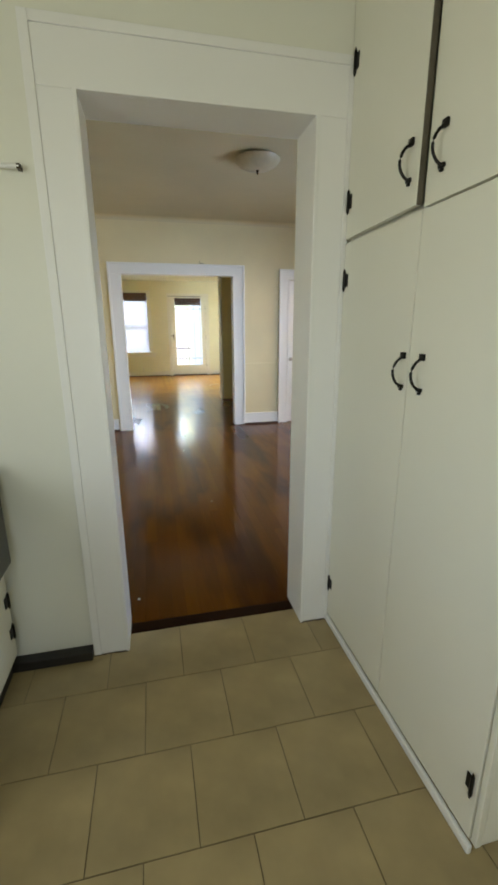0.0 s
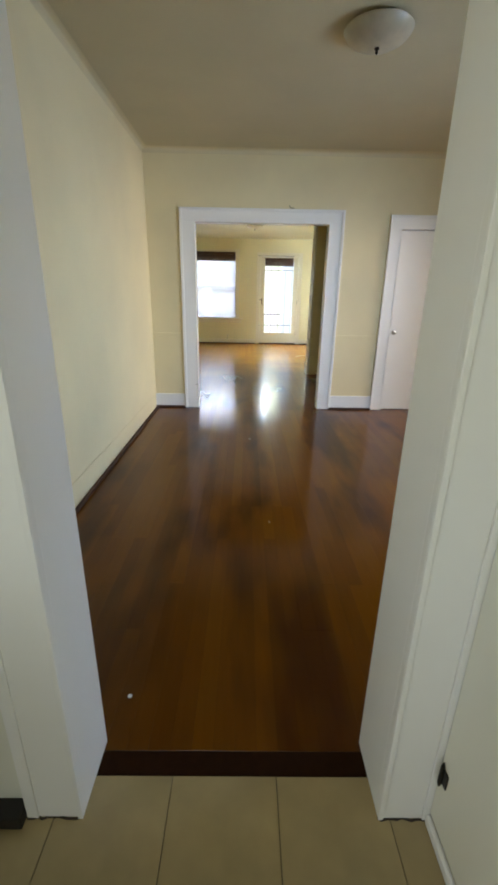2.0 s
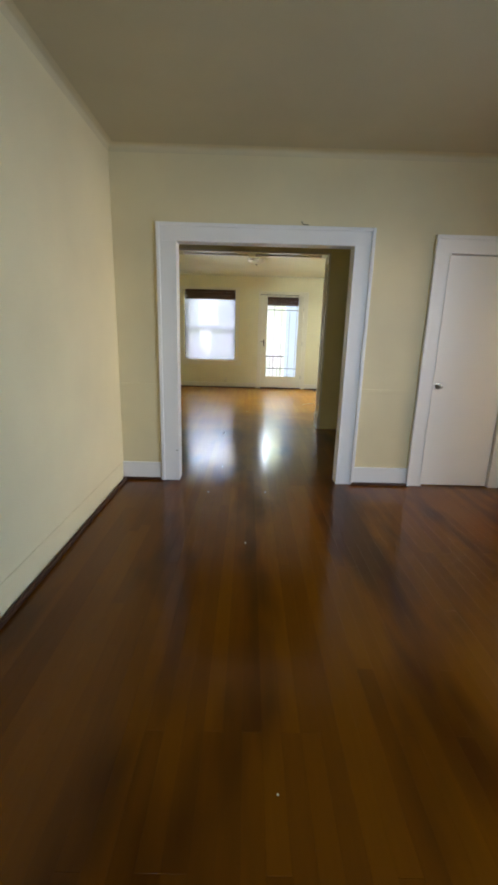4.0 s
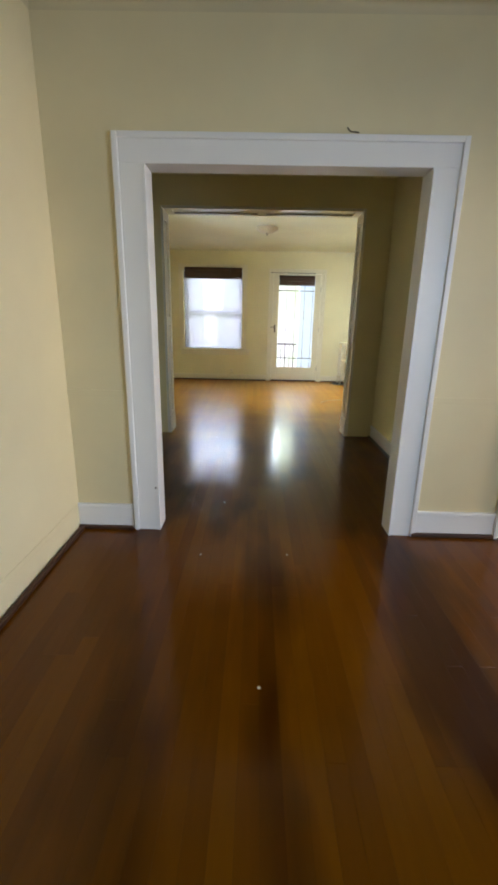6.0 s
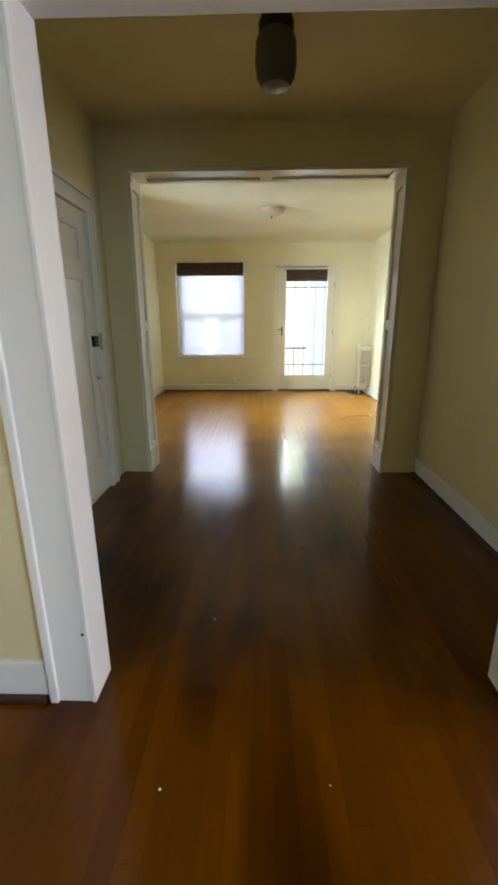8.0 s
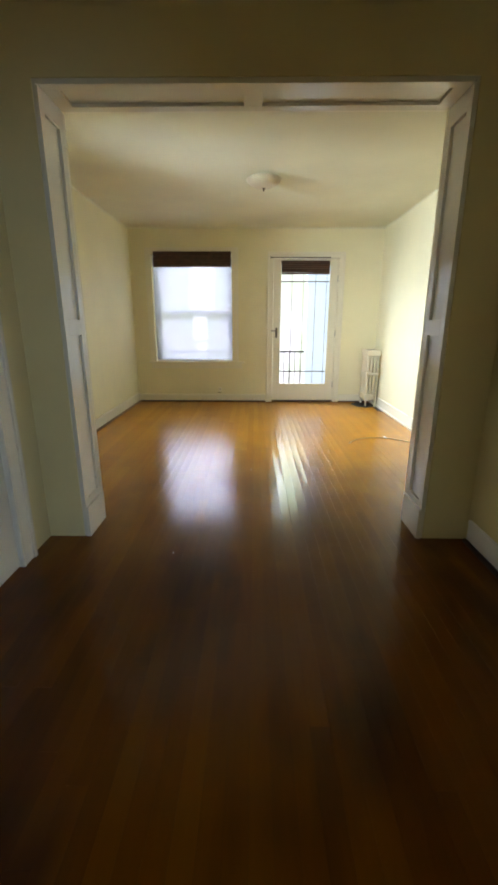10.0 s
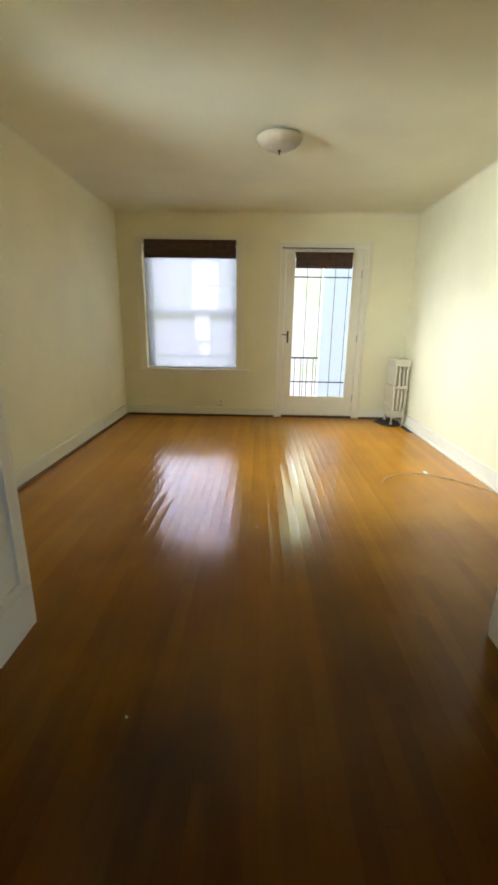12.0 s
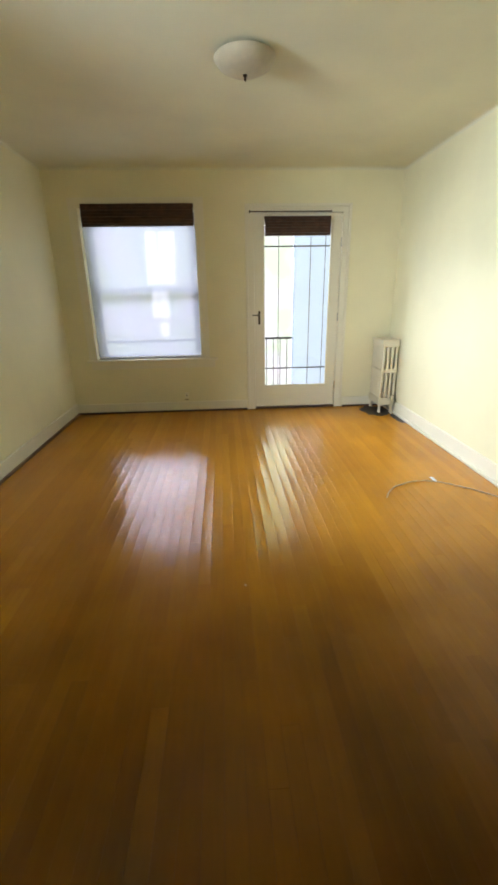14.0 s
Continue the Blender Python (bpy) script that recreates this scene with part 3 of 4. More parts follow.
def tall_cabinet():
    y0, ym, y1 = 0.80, 1.285, 1.772
    ob = thing("pantry_cabinet", (0.95, 1.28, 0), "tall off-white painted built-in cupboard with four doors and black handles", "cupboard")
    for nm, b_ in (("side_panel", (0.722, 0.78, 0.05, 1.29, 0.80, 2.74)), ("back_panel", (1.27, 0.80, 0.05, 1.29, 1.795, 2.74)), ("base", (0.725, 0.80, 0.0, 1.27, 1.795, 0.05)), ("shelf", (0.725, 0.80, 1.69, 1.27, 1.795, 1.71)), ("top_panel", (0.722, 0.80, 2.66, 1.27, 1.795, 2.74))):
        bm = bmesh.new()
        box(bm, *b_, 0.002)
        part(nm, bm, CABINET, ob)
    bm = bmesh.new()
    box(bm, 0.69, 0.79, 0.0, 0.706, 1.772, 0.03, 0.006)
    part("kick_strip", bm, TRIM, ob, "white kick strip, worn at the floor")
    bm = bmesh.new()
    box(bm, 0.704, 1.774, 0.0, 0.722, 1.797, 2.74, 0.002)
    box(bm, 0.7225, 0.8, 1.685, 0.7245, 1.772, 1.72)
    box(bm, 0.704, 0.78, 0.036, 0.722, 0.798, 2.74, 0.002)
    part("face_frame", bm, CABINET, ob)
    for z0, z1, hz, hinges in ((0.04, 1.695, (1.205, 1.295), (0.214, 1.56)), (1.705, 2.6, (1.78, 1.87), (1.834, 2.27))):
        for k, (a, b_) in enumerate(((y0 + 0.002, ym - 0.002), (ym + 0.002, y1))):
            ajar = 2.2 if (z0 > 1 and k == 1) else 0.0
            if ajar:
                a += 0.006
            bm = bmesh.new()
            box(bm, 0.7, a, z0 + (0.004 if ajar else -0.004 * (z0 > 1)), 0.72, b_, z1, 0.003)
            d = part("door", bm, CABINET, ob, "flat off-white painted cupboard door" + (", slightly ajar" if ajar else ""))
            moved = [d, pull(d, ym - 0.07 if k == 0 else ym + (0.05 if z0 > 1 else 0.026), hz[0], hz[1])]
            if ajar:
                # Dark strip paints in the shadow of the gap between the upper doors.
                bm = bmesh.new()
                box(bm, 0.702, a - 0.003, z0 + 0.003, 0.719, a - 0.0005, z1 - 0.003)
                moved.append(part("gap_shade_strip", bm, GAPSHADE, d, "dark strip on the door edge, standing in for the gap's shadow"))
                swing = Matrix.Translation((0.71, y1, 0)) @ Matrix.Rotation(radians(-ajar), 4, "Z") @ Matrix.Translation((-0.71, -y1, 0))
                for o in moved:
                    o.data.transform(swing)
            for z in hinges:
                bm = bmesh.new()
                yy = y1 - 0.028 if k else y0 + 0.028
                box(bm, 0.696, yy - 0.011, z - 0.024, 0.7, yy + 0.011, z + 0.024, 0.002)
                lathe(bm, [(0.002, z - 0.042), (0.0055, z - 0.03), (0.0055, z + 0.03), (0.002, z + 0.042)], 8, (0.694, yy + (0.012 if k else -0.012), 0))
                part("hinge", bm, BLACK, d, "small black hinge")
    bm = bmesh.new()
    box(bm, 0.7, 0.80, 2.602, 0.722, 1.772, 2.74, 0.002)
    part("header", bm, CABINET, ob)


def kitchen_range():
    ob = thing("range", (-0.97, 1.42, 0), "white enamel kitchen range with a black oven door", "kitchen range")
    for nm, b_, mt, bev in (("body", (-1.33, 1.06, 0.09, -0.69, 1.755, 0.88), CABINET, 0.006), ("toe_recess", (-1.3, 1.08, 0.0, -0.7, 1.742, 0.09), RUBBER, 0.002), ("drawer", (-0.69, 1.07, 0.1, -0.67, 1.745, 0.5), CABINET, 0.004),
                            ("oven_door", (-0.69, 1.07, 0.52, -0.63, 1.735, 0.87), ENAMEL, 0.01), ("cooktop", (-1.33, 1.055, 0.88, -0.65, 1.757, 0.905), ENAMEL, 0.006)):
        bm = bmesh.new()
        box(bm, *b_, bev)
        part(nm, bm, mt, ob)
    bm = bmesh.new()
    tube(bm, [(-0.63, 1.5, 0.83), (-0.6, 1.49, 0.83), (-0.6, 1.2, 0.83), (-0.63, 1.19, 0.83)], 0.009)
    part("door_handle", bm, BLACK, ob)
    for z in (0.22, 0.36):
        bm = bmesh.new()
        box(bm, -0.67, 1.7, z - 0.022, -0.665, 1.725, z + 0.022, 0.002)
        lathe(bm, [(0.002, z - 0.036), (0.0055, z - 0.026), (0.0055, z + 0.026), (0.002, z + 0.036)], 8, (-0.664, 1.727, 0))
        part("hinge", bm, BLACK, ob, "small black hinge")


tall_cabinet()
kitchen_range()


def caulk_foot(x0, x1, y, seed):
    """A ragged dirty bead of old paint and caulk where a casing meets the tiles."""
    rnd_ = random.Random(seed)
    bm_ = bmesh.new()
    path, x = [], x0
    while x < x1:
        path.append((x, y + rnd_.uniform(-0.003, 0.004), rnd_.uniform(-0.001, 0.001)))
        x += rnd_.uniform(0.008, 0.02)
    tube(bm_, path, 0.0035, 6)
    return tagged(part("caulk_bead", bm_, DARKMATT, label="ragged dirty caulk bead where the casing meets the tiles"), category="caulk")


caulk_foot(K0 - 0.15, K0 + 0.004, KW - 0.024, 1)
caulk_foot(K1, K1 + 0.14, KW - 0.024, 2)
bm = bmesh.new()
tube(bm, [(-1.3, 1.775, 1.882), (-0.43, 1.775, 1.882)], 0.008)
rail = tagged(part("towel_rail", bm, TRIM, label="thin white-painted rail on the kitchen wall", smooth=True), category="towel rail")
for x in (-0.432, -1.2):
    bm = bmesh.new()
    box(bm, x - 0.006, 1.768, 1.874, x + 0.006, KW, 1.89, 0.002)
    part("bracket", bm, BRONZE, rail, "dark metal bracket")


# ---- ceiling lamps ----
def bowl_lamp(x, y, r, z=H):
    ob = thing("ceiling_lamp", (x, y, z), "shallow frosted glass ceiling lamp with a small dark finial, unlit", "ceiling lamp", "ceiling lamps")
    bm = bmesh.new()
    lathe(bm, [(r * 0.5, z), (r * 0.5, z - 0.018), (r * 0.42, z - 0.022), (0.01, z - 0.024)], 32, (x, y, 0))
    part("canopy", bm, BRONZE, ob, "", True)
    bm = bmesh.new()
    outer = [(r, z - 0.022), (r * 0.97, z - 0.034), (r * 0.85, z - 0.06), (r * 0.6, z - 0.084), (r * 0.3, z - 0.096), (0.012, z - 0.1)]
    inner = [(max(a - 0.006, 0.006), b + 0.005) for a, b in reversed(outer)]
    lathe(bm, outer + inner, 36, (x, y, 0))
    part("bowl", bm, BOWL, ob, "yellowed frosted glass bowl", True)
    bm = bmesh.new()
    lathe(bm, [(0.013, z - 0.1), (0.014, z - 0.106), (0.006, z - 0.11), (0.008, z - 0.122), (0.002, z - 0.132)], 14, (x, y, 0))
    part("finial", bm, BRONZE, ob, "small dark finial", True)
    return ob


bowl_lamp(0.9, 4.0, 0.19)
bowl_lamp(0.335, 11.03, 0.18)


def jar_lamp(x, y):
    ob = thing("ceiling_lamp", (x, y, H), "ceiling lamp with a smoky glass jar under a dark collar", "ceiling lamp", "ceiling lamps")
    bm = bmesh.new()
    lathe(bm, [(0.075, H), (0.08, H - 0.02), (0.088, H - 0.035), (0.086, H - 0.075), (0.01, H - 0.077)], 28, (x, y, 0))
    part("collar", bm, BRONZE, ob, "dark bronze collar", True)
    bm = bmesh.new()
    lathe(bm, [(0.083, H - 0.078), (0.1, H - 0.11), (0.104, H - 0.2), (0.095, H - 0.26), (0.07, H - 0.295), (0.02, H - 0.305)], 28, (x, y, 0))
    part("jar", bm, JAR, ob, "smoky ribbed glass jar", True)


jar_lamp(0.27, 7.47)


bm = bmesh.new()
tube(bm, [(0.632, DN - 0.006, 2.25), (0.635, DN - 0.02, 2.235), (0.645, DN - 0.034, 2.222), (0.665, DN - 0.036, 2.22), (0.685, DN - 0.024, 2.222)], 0.003)
tagged(part("wire_hook", bm, BRONZE, label="small bent dark hook above the wide casing", smooth=True), category="hook")
for z in (0.29,):
    bm = bmesh.new()
    lathe(bm, [(0.005, 0), (0.005, -0.003), (0.002, -0.004)], 10, (-0.412, DN - 0.022, z), "y")
    tagged(part("screw_head", bm, BRONZE, label="small dark screw head in the white casing"), category="screw")


# ---- living room window ----
def window():
    ob = thing("window_1", ((W0 + W1) / 2, LN + 0.1, WB), "double-hung window in a cream casing, white blind down", "window", kind="structure")
    def b(nm, x0, y0, z0, x1, y1, z1, mat=TRIMLIV, bev=0.003, parent=ob, label=""):
        bm = bmesh.new()
        box(bm, x0, y0, z0, x1, y1, z1, bev)
        return part(nm, bm, mat, parent, label)
    b("window_sill", W0 - 0.12, LN - 0.045, WB - 0.03, W1 + 0.2, LN + 0.12, WB, label="projecting cream sill", bev=0.006)
    b("apron", W0 - 0.08, LN - 0.018, WB - 0.12, W1 + 0.16, LN, WB - 0.03)
    for x0, x1 in ((W0 - 0.1, W0), (W1, W1 + 0.1)):
        b("side_casing", x0, LN - 0.016, WB, x1, LN, WT)
    b("head_casing", W0 - 0.1, LN - 0.016, WT, W1 + 0.1, LN, WT + 0.1)
    y = LN + 0.17
    b("frame", W0, LN + 0.12, WB, W0 + 0.035, LN + 0.27, WT, TRIM)
    b("frame", W1 - 0.035, LN + 0.12, WB, W1, LN + 0.27, WT, TRIM)
    b("frame", W0 + 0.035, LN + 0.12, WT - 0.035, W1 - 0.035, LN + 0.27, WT, TRIM)
    zm = 1.5
    for nm, z0, z1, yy in (("lower_sash", WB + 0.002, zm + 0.02, y), ("upper_sash", zm - 0.02, WT - 0.036, y + 0.036)):
        a, c = W0 + 0.036, W1 - 0.036
        sash = b(nm, a, yy, z0, a + 0.045, yy + 0.034, z1, TRIM)
        b("stile", c - 0.045, yy, z0, c, yy + 0.034, z1, TRIM, parent=sash)
        b("rail", a + 0.045, yy, z0, c - 0.045, yy + 0.034, z0 + 0.05, TRIM, parent=sash)
        b("rail", a + 0.045, yy, z1 - 0.04, c - 0.045, yy + 0.034, z1, TRIM, parent=sash)
        pane = b("pane", a + 0.045, yy + 0.014, z0 + 0.05, c - 0.045, yy + 0.018, z1 - 0.04, GLASS, 0, sash)
        pane.visible_shadow = False
    bl = thing("roller_blind", ((W0 + W1) / 2, LN + 0.09, WT), "sheer white blind, drawn down over the whole window", "window blind")
    bm = bmesh.new()
    box(bm, W0 + 0.006, LN + 0.058, WB + 0.026, W1 - 0.012, LN + 0.0595, WT - 0.04)
    part("cloth", bm, SHEER, bl, "thin white translucent cloth")
    bm = bmesh.new()
    box(bm, W0 + 0.006, LN + 0.05, WB + 0.004, W1 - 0.012, LN + 0.068, WB + 0.026, 0.004)
    part("bottom_bar", bm, TRIM, bl)
    bm = bmesh.new()
    lathe(bm, [(0.018, W0 + 0.01), (0.018, W1 - 0.01)], 14, (0, LN + 0.06, WT - 0.03), "x")
    part("roller", bm, TRIM, bl, "", True)


def woven_shade(x0, x1, z0, z1, y, label):
    """A bamboo shade folded up in a stack: a valance over uneven folds."""
    ob = thing("woven_shade", ((x0 + x1) / 2, y, z1), label, "window shade", "woven shades")
    bm = bmesh.new()
    box(bm, x0, y, z1 - 0.03, x1, y + 0.035, z1, 0.003)
    part("headrail", bm, BAMBOO, ob)
    n_ = 7
    for i in range(n_):
        bm = bmesh.new()
        d = 0.008 * (i % 2) + random.uniform(0, 0.006)
        za = z0 + (z1 - z0) * i / n_
        box(bm, x0 + 0.004 + random.uniform(0, 0.004), y - 0.022 - d, za + 0.002, x1 - 0.004, y - 0.002, za + (z1 - z0) / n_ * 1.0, 0.004)
        part("fold", bm, BAMBOO, ob)
    for x in (x0 + 0.2, x1 - 0.2):
        bm = bmesh.new()
        tube(bm, [(x, y - 0.034, z1 - 0.02), (x, y - 0.036, z0 + 0.01)], 0.0015, 6)
        part("cord", bm, SHOE, ob)


window()
woven_shade(-1.37, -0.13, 2.17, 2.4, LN - 0.05, "dark brown woven bamboo shade, folded up at the window's top")


# ---- balcony door ----
def balcony_door():
    casing("casing_balcony", "x", LN, -1, G0, G1, GT, 0.1, 0.09, TRIMLIV, "cream painted casing of the balcony door", t=0.014)
    liner("jamb_balcony", "x", LN - 0.002, LN + 0.25, G0, G1, GT, 0.02, TRIMLIV, "cream painted lining of the balcony door")
    ob = thing("door_balcony", ((G0 + G1) / 2, LN, 0), "cream painted balcony door with one tall glass pane, closed", "door", kind="structure")
    y0, y1 = LN - 0.002, LN + 0.042
    def b(nm, x0, z0, x1, z1, mat=TRIMLIV, d0=0.0, d1=0.0, bev=0.003, label=""):
        bm = bmesh.new()
        box(bm, x0, y0 + d0, z0, x1, y1 + d1, z1, bev)
        return part(nm, bm, mat, ob, label)
    a, c, t = G0 + 0.005, G1 - 0.005, GT - 0.006
    g0, g1, gb, gt = 0.665, 1.468, 0.304, 2.2
    b("stile", a, 0.03, g0, t)
    b("stile", g1, 0.03, c, t)
    b("bottom_rail", g0, 0.03, g1, gb)
    b("top_rail", g0, gt, g1, t)
    pane = b("pane", g0, gb, g1, gt, GLASS, 0.02, -0.02, 0)
    pane.visible_shadow = False
    for x0, z0, x1, z1 in ((g0, gb, g0 + 0.01, gt), (g1 - 0.01, gb, g1, gt), (g0 + 0.01, gb, g1 - 0.01, gb + 0.01), (g0 + 0.01, gt - 0.01, g1 - 0.01, gt)):
        b("glazing_bead", x0, z0, x1, z1, TRIMLIV, 0.004, -0.026, 0.002)
    bm = bmesh.new()
    box(bm, 0.595, y0 - 0.004, 1.08, 0.62, y0, 1.24, 0.002)
    lathe(bm, [(0.009, 0), (0.009, -0.035)], 10, (0.607, y0, 1.19), "y")
    tube(bm, [(0.607, y0 - 0.035, 1.19), (0.52, y0 - 0.038, 1.192)], 0.007)
    part("lever_handle", bm, BRONZE, ob, "dark metal lever on a long plate", True)
    for z in (0.3, 1.15, 2.0):
        hinge("hinge", c + 0.004, y0 - 0.002, z, "y", STEEL, ob, 0.09, 0.012)
    rod = bmesh.new()
    tube(rod, [(0.5, LN - 0.03, 2.318), (1.45, LN - 0.03, 2.318)], 0.006)
    box(rod, 0.497, LN - 0.036, 2.305, 0.512, LN, 2.331, 0.002)
    box(rod, 1.438, LN - 0.036, 2.31, 1.45, LN, 2.326, 0.002)
    tagged(part("curtain_rod", rod, BRONZE, label="thin dark curtain rod above the balcony door"), category="curtain rod")
    slab("threshold", [(G0, LN - 0.03, 0, G1, LN + 0.1, 0.026)], SHOE, "dark worn wooden threshold under the balcony door", "threshold", 0.004)
    woven_shade(0.668, 1.44, 2.06, 2.265, LN - 0.05, "dark brown woven bamboo shade, folded up on the glass door")
    gr = thing("security_grille", (1.07, LN + 0.13, 0.3), "thin dark iron security bars outside the glass door", "security grille")
    for x in (0.86, 1.05, 1.25, 1.43):
        bm = bmesh.new()
        tube(bm, [(x, LN + 0.13, 0.12), (x, LN + 0.13, 2.2)], 0.004, 6)
        part("bar", bm, BLACK, gr)
    for z in (0.51, 1.97):
        bm = bmesh.new()
        box(bm, G0, LN + 0.121, z - 0.008, G1, LN + 0.127, z + 0.008, 0.001)
        part("cross_bar", bm, BLACK, gr)


balcony_door()


# ---- radiator ----
def radiator(x0, x1, y0, sections):
    ob = thing("radiator", ((x0 + x1) / 2, y0, 0), "old cream-painted cast-iron column radiator standing in the corner", "radiator")
    pitch, w = 0.052, x1 - x0
    for k in range(sections):
        y = y0 + pitch * (k + 0.5)
        bm = bmesh.new()
        cols = 4
        cw = w / cols
        for i in range(cols):
            xc = x0 + cw * (i + 0.5)
            box(bm, xc - cw * 0.3, y - 0.021, 0.13, xc + cw * 0.3, y + 0.021, 0.86, 0.009)
        for z0, z1 in ((0.1, 0.19), (0.5, 0.545), (0.81, 0.9)):
            box(bm, x0, y - 0.0245, z0, x1, y + 0.0245, z1, 0.012)
        part("section", bm, RADIATOR, ob, smooth=True)
    for y in (y0 + pitch * 0.5, y0 + pitch * (sections - 0.5)):
        for x in (x0 + 0.03, x1 - 0.03):
            bm = bmesh.new()
            lathe(bm, [(0.024, 0), (0.02, 0.012), (0.013, 0.05), (0.02, 0.115)], 12, (x, y, 0))
            part("foot", bm, RADIATOR, ob, "", True)
    bm = bmesh.new()
    lathe(bm, [(0.016, 0), (0.016, 0.13), (0.024, 0.135), (0.024, 0.17), (0.012, 0.19), (0.012, 0.21), (0.03, 0.215), (0.028, 0.23)], 14, (x1 - 0.05, y0 - 0.045, 0))
    part("valve", bm, RADIATOR, ob, "painted steam valve on a floor pipe", True)
    return ob


radiator(2.055, 2.265, 12.975, 7)


def blot(name, cx, cy, rx, ry, mat, label, z=0.0012, seed=1):
    """A thin ragged patch lying on the floor."""
    bm = bmesh.new()
    rnd = random.Random(seed)
    pts = [bm.verts.new((cx + rx * math.cos(a) * (0.75 + rnd.random() * 0.4), cy + ry * math.sin(a) * (0.75 + rnd.random() * 0.4), z)) for a in [2 * math.pi * i / 26 for i in range(26)]]
    f = bm.faces.new(pts)
    ex = bmesh.ops.extrude_face_region(bm, geom=[f])
    bmesh.ops.translate(bm, verts=[v for v in ex["geom"] if isinstance(v, bmesh.types.BMVert)], vec=(0, 0, 0.0008))
    return tagged(part(name, bm, mat, label=label), category="stain")


blot("floor_patch", 2.08, 13.08, 0.19, 0.25, DARKMATT, "dark ragged patch on the floor round the radiator's feet", seed=4)
blot("floor_patch", 1.545, 7.6, 0.025, 0.09, DARKMATT, "dark grime on the floor along the hall baseboard", seed=9)
blot("floor_patch", 2.22, 12.72, 0.06, 0.2, DARKMATT, "dark ragged smear on the floor along the baseboard", seed=6)
bm = bmesh.new()
tube(bm, [(1.326, 10.721, 0.006), (1.37, 10.80, 0.006), (1.45, 10.89, 0.008), (1.6, 10.955, 0.012), (1.72, 10.975, 0.008), (1.82, 10.955, 0.005), (1.9, 10.90, 0.005), (2.02, 10.80, 0.005), (2.14, 10.66, 0.005), (2.3, 10.5, 0.005)], 0.0045, 8)
tagged(part("floor_cable", bm, CORD, label="loose pale cable lying curled on the wooden floor", smooth=True), category="cable")
bm = bmesh.new()
box(bm, 1.805, 10.95, 0.002, 1.83, 11.04, 0.006, 0.001)
tagged(part("tape_scrap", bm, CHIP, label="small white scrap of tape on the wooden floor"), category="tape")
for k, (x, y, r) in enumerate(((-0.205, 2.14, 0.0085), (0.349, 3.351, 0.0035), (0.238, 4.924, 0.007), (-0.095, 5.832, 0.005), (0.407, 5.854, 0.0035), (-0.012, 6.568, 0.0045), (-0.23, 8.363, 0.005), (0.221, 9.825, 0.005))):
    bm = bmesh.new()
    lathe(bm, [(r, 0.0008), (r * 0.9, 0.0028), (r * 0.4, 0.0032)], 6, (x, y, 0))
    tagged(part("paint_chip", bm, CHIP, label="tiny white paint chip on the wooden floor"), category="paint chip", group="paint chips")
wp = tagged(new("wall_outlet", None), "small cream outlet with a dark socket on the window wall", "wall outlet")
wp.matrix_basis = Matrix.Translation((-0.343, LN, 0.215))
bm = bmesh.new()
box(bm, -0.368, LN - 0.021, 0.18, -0.318, LN - 0.0, 0.25, 0.003)
part("plate", bm, TRIMLIV, wp)
bm = bmesh.new()
lathe(bm, [(0.008, 0), (0.008, -0.008), (0.003, -0.01)], 10, (-0.343, LN - 0.021, 0.215), "y")
part("socket", bm, BRONZE, wp, "", True)
bm = bmesh.new()
box(bm, -0.375, LN - 0.022, 0.155, -0.325, LN - 0.016, 0.162, 0.001)
part("loose_screw_plate", bm, BRONZE, wp, "small dark metal strip")


# ---- outside ----
slab("balcony_slab", [(-2.5, LN + 0.28, -0.25, 3.6, 14.95, -0.1)], CONCRETE, "grey concrete balcony floor", "balcony")
slab("balcony_wall", [(1.27, 14.78, -0.1, 3.6, 14.95, 3.4)], PALE, "pale bluish painted wall at the balcony's end", "wall")
slab("ground", [(-300, 15.0, -6.2, 300, 600, -6)], CONCRETE, "grey ground far below the balcony", "ground")
rl = thing("balcony_railing", (0.2, 14.85, -0.1), "dark iron balcony railing with thin upright bars", "railing")
bm = bmesh.new()
box(bm, -2.5, 14.83, 0.74, 1.26, 14.87, 0.77, 0.004)
part("top_rail", bm, BLACK, rl)
bm = bmesh.new()
box(bm, -2.5, 14.84, -0.02, 1.26, 14.86, 0.0, 0.003)
part("bottom_rail", bm, BLACK, rl)
for i in range(34):
    bm = bmesh.new()
    x = -2.45 + i * 0.11
    tube(bm, [(x, 14.85, -0.1), (x, 14.85, 0.745)], 0.006, 6)
    part("baluster", bm, BLACK, rl)
bm = bmesh.new()
box(bm, -12, 21.1, -5.9, 14, 21.2, 3.2)
tagged(part("backdrop", bm, BACK, label="bright hazy distance of pale sky and soft green"), category="backdrop", kind="structure")
house = thing("facing_house_windows", (-2.0, 21.08, 0), "pale glowing panes for the house across the street, seen through the blind", "window", kind="structure")
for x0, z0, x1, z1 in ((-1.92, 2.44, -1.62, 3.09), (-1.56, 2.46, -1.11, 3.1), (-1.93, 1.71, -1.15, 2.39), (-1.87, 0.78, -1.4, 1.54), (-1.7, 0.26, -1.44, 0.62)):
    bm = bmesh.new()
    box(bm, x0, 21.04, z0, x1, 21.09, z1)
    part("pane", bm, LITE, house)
# Unseen glowing panel, added for the door's floor reflection and the room.
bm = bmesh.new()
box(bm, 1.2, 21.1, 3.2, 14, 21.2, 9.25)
tagged(part("backdrop", bm, TREES, label="glowing treetop panel above the direct view, standing in for sunlit leaves"), category="backdrop", kind="structure")


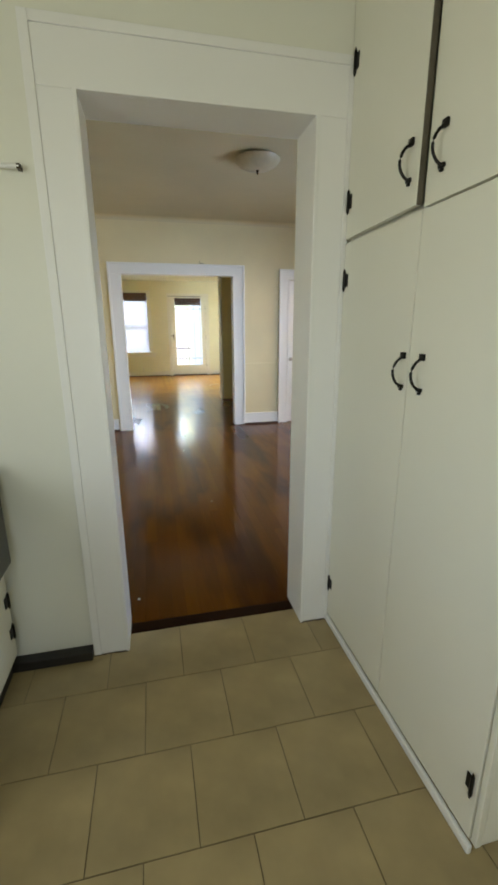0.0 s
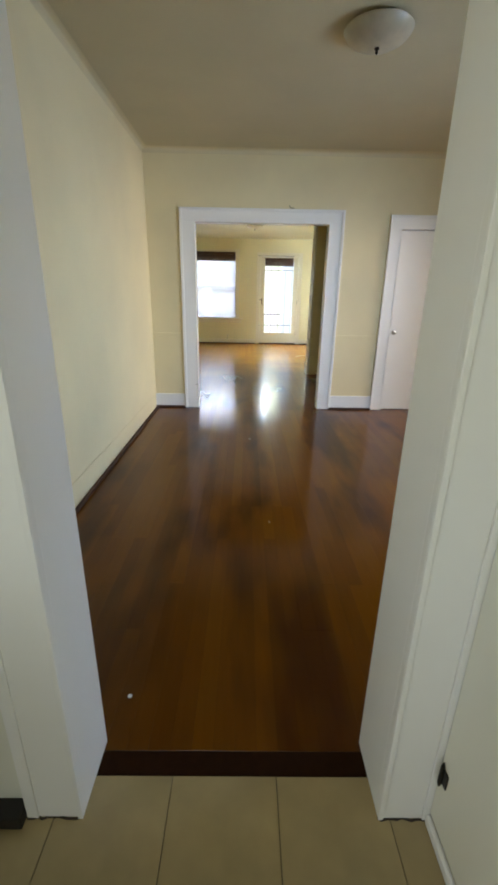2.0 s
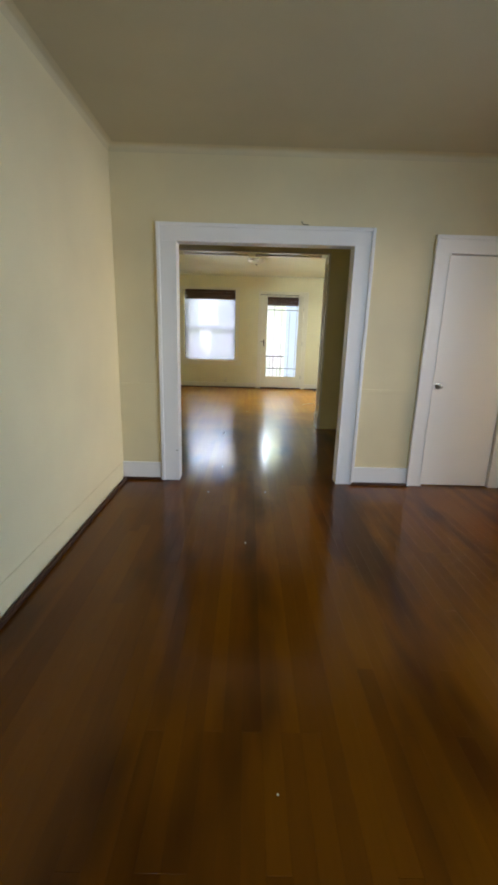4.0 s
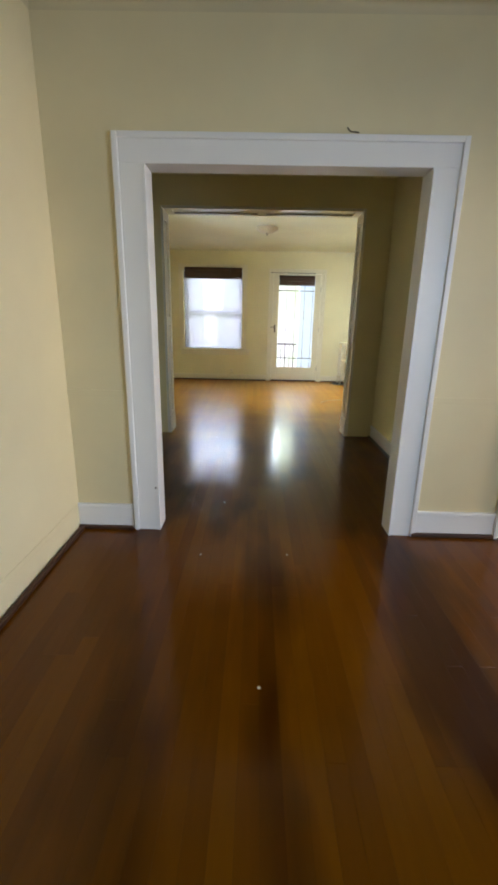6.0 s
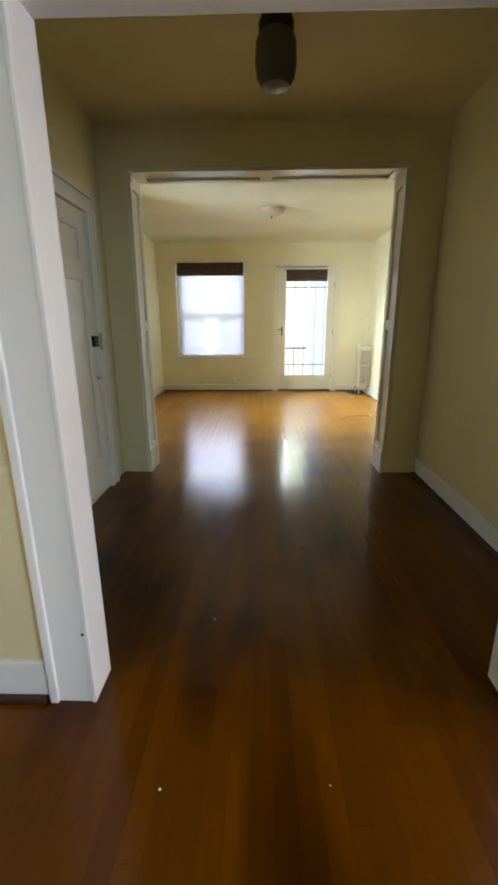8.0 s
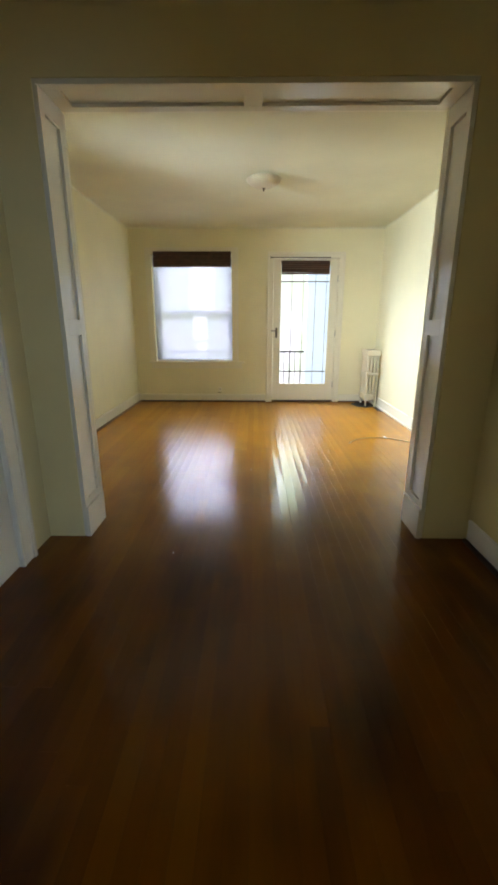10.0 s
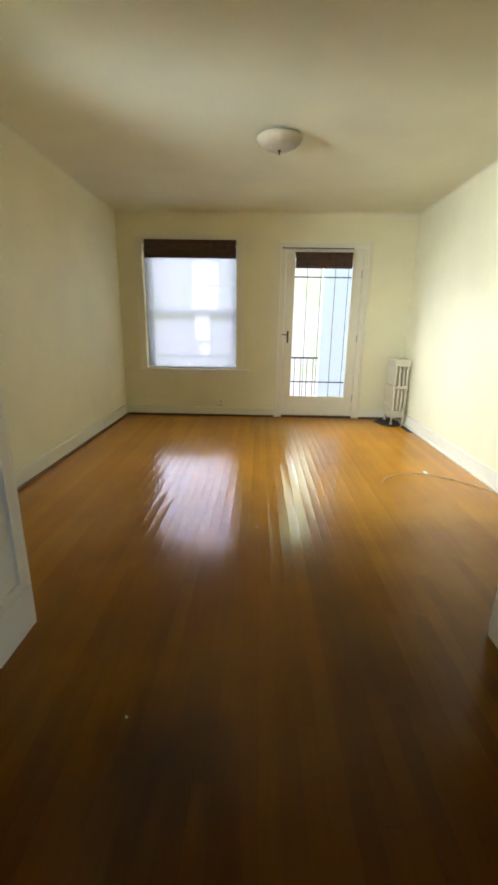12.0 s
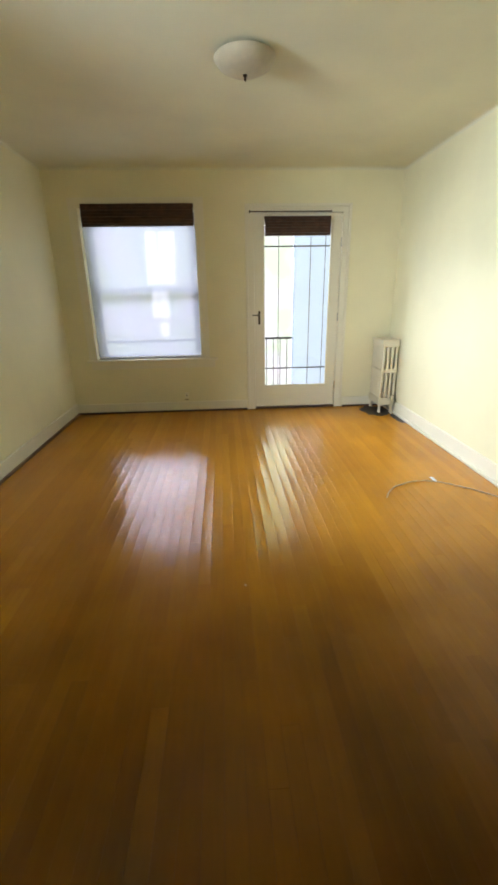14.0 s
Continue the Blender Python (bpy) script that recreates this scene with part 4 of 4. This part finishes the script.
# ---- floors, last ----
def plank_mesh(length, w, cup):
    """One strip, dished by `cup` across its width, with small bevels."""
    bm = bmesh.new()
    inner = [-1 + k / 4 for k in range(9)] if cup > 0.0001 else [-1, 0, 1]
    xs = [-w / 2] + [u * (w / 2 - 0.0005) for u in inner] + [w / 2]
    hs = [-0.00012] + [-cup * (1 - u * u) for u in inner] + [-0.00012]
    rows = [[bm.verts.new((x, y, h + dz)) for x, h in zip(xs, hs)] for y, dz in ((0, -0.001), (0.0008, 0), (length - 0.0008, 0), (length, -0.001))]
    for a, b in zip(rows, rows[1:]):
        for i in range(len(xs) - 1):
            bm.faces.new((a[i], a[i + 1], b[i + 1], b[i]))
    for s in (0, -1):
        lo = [bm.verts.new((r[s].co.x, r[s].co.y, -0.012)) for r in (rows[0], rows[-1])]
        bm.faces.new((rows[0][s], rows[1][s], rows[2][s], rows[3][s], lo[1], lo[0]))
    return bm


def strip_floors():
    """One strip floor through dining room, hall and living room, laid in columns along y."""
    rnd = random.Random(5)
    w = 0.068
    rooms = [("floor_dining", DL, DR, KW + 0.155, 6.2, "honey-brown varnished oak strip floor, worn and glossy"),
             ("floor_hall", HL, HR, 6.2, 8.7, "honey-brown varnished oak strip floor, glossy"),
             ("floor_living", LL, LR, 8.7, LN, "honey-coloured varnished oak strip floor, cupped and glossy")]
    bases = [slab(n_, [(x0 - 0.05, y0, -0.06, x1 + 0.05, y1, -0.008)], UNDER, lab, "floor") for n_, x0, x1, y0, y1, lab in rooms]
    lengths = [1.1, 1.5, 1.9, 2.4, 2.9]
    meshes = {}
    for i in range(-27, 42):
        x = i * w
        spans = []
        for k, (n_, x0, x1, y0, y1, lab) in enumerate(rooms):
            if x0 - w / 2 < x < x1 + w / 2:
                if spans and ((k == 1 and A0 - w < x < A1 + w) or (k == 2 and B0 - w < x < B1 + w)) and spans[-1][1] == y0:
                    spans[-1][1] = y1
                else:
                    spans.append([y0, y1])
        for y0, y1 in spans:
            y, first = y0, True
            while y < y1 - 0.01:
                L = rnd.choice((0.5, 0.8, 1.2, 1.6)) if first else rnd.choice(lengths)
                first = False
                if y1 - y - L < 0.45:
                    L = y1 - y
                L = round(L, 2)
                mid = y + L / 2
                k = 0 if mid < 6.2 else 1 if mid < 8.7 else 2
                cup = 0.0 if k < 2 or mid > 12.3 else 0.0011 if mid > 10.2 and -1.2 < x < 1.7 else 0.0003
                if (L, cup) not in meshes:
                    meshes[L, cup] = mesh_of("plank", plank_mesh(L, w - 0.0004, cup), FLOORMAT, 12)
                p = new("plank", meshes[L, cup])
                p.parent = bases[k]
                p.matrix_basis = pose(x, y, 0, 0, rnd.gauss(0, 0.12 if cup > 0.001 else 0.03), 0)
                y += L


strip_floors()
bm = bmesh.new()
box(bm, DR, 3.75, -0.06, 5.8, 6.6, 0)
tagged(part("floor_next_room", bm, FLOORMAT, label="honey-coloured oak floor of the next room"), category="floor", kind="structure")
slab("threshold_next_room", [(DR - 0.012, R0, -0.002, DR + 0.028, R1, 0.006)], SHOE, "dark worn strip across the side doorway", "threshold", 0.002)
slab("floor_threshold", [(K0 - 0.02, 1.885, -0.02, K1 + 0.02, KW + 0.154, -0.0008)], SADDLE, "dark worn wooden threshold of the kitchen doorway", "threshold", 0.003)

kf = slab("floor_kitchen", [(KL - 0.05, KB, -0.06, KR, 1.884, -0.0035)], GROUT, "beige square floor tiles laid in offset rows, dark dirty joints", "floor")
tiles = {}
S = 0.3045
row = 0
y = 1.884
rnd = random.Random(11)
while y > -1.6:
    ylo = max(y - S, KB)
    x = -0.01 - (0.1525 if row % 2 else 0) - S * 6
    while x < 1.28:
        a, c = max(x, KL), min(x + S, 1.28)
        if c - a > 0.02:
            top = y - 0.0012
            key = (round(c - a, 3), round(top - ylo, 3))
            if key not in tiles:
                bm = bmesh.new()
                box(bm, 0.0011, 0.0011, -0.008, key[0] - 0.0011, key[1] - 0.0011, 0, 0.0012)
                tiles[key] = mesh_of("tile", bm, TILE)
            p = new("tile", tiles[key])
            p.parent = kf
            p.matrix_basis = pose(a, ylo, rnd.uniform(-0.0008, 0), rnd.gauss(0, 0.08), rnd.gauss(0, 0.08), 0)
        x += S
    y -= S
    row += 1
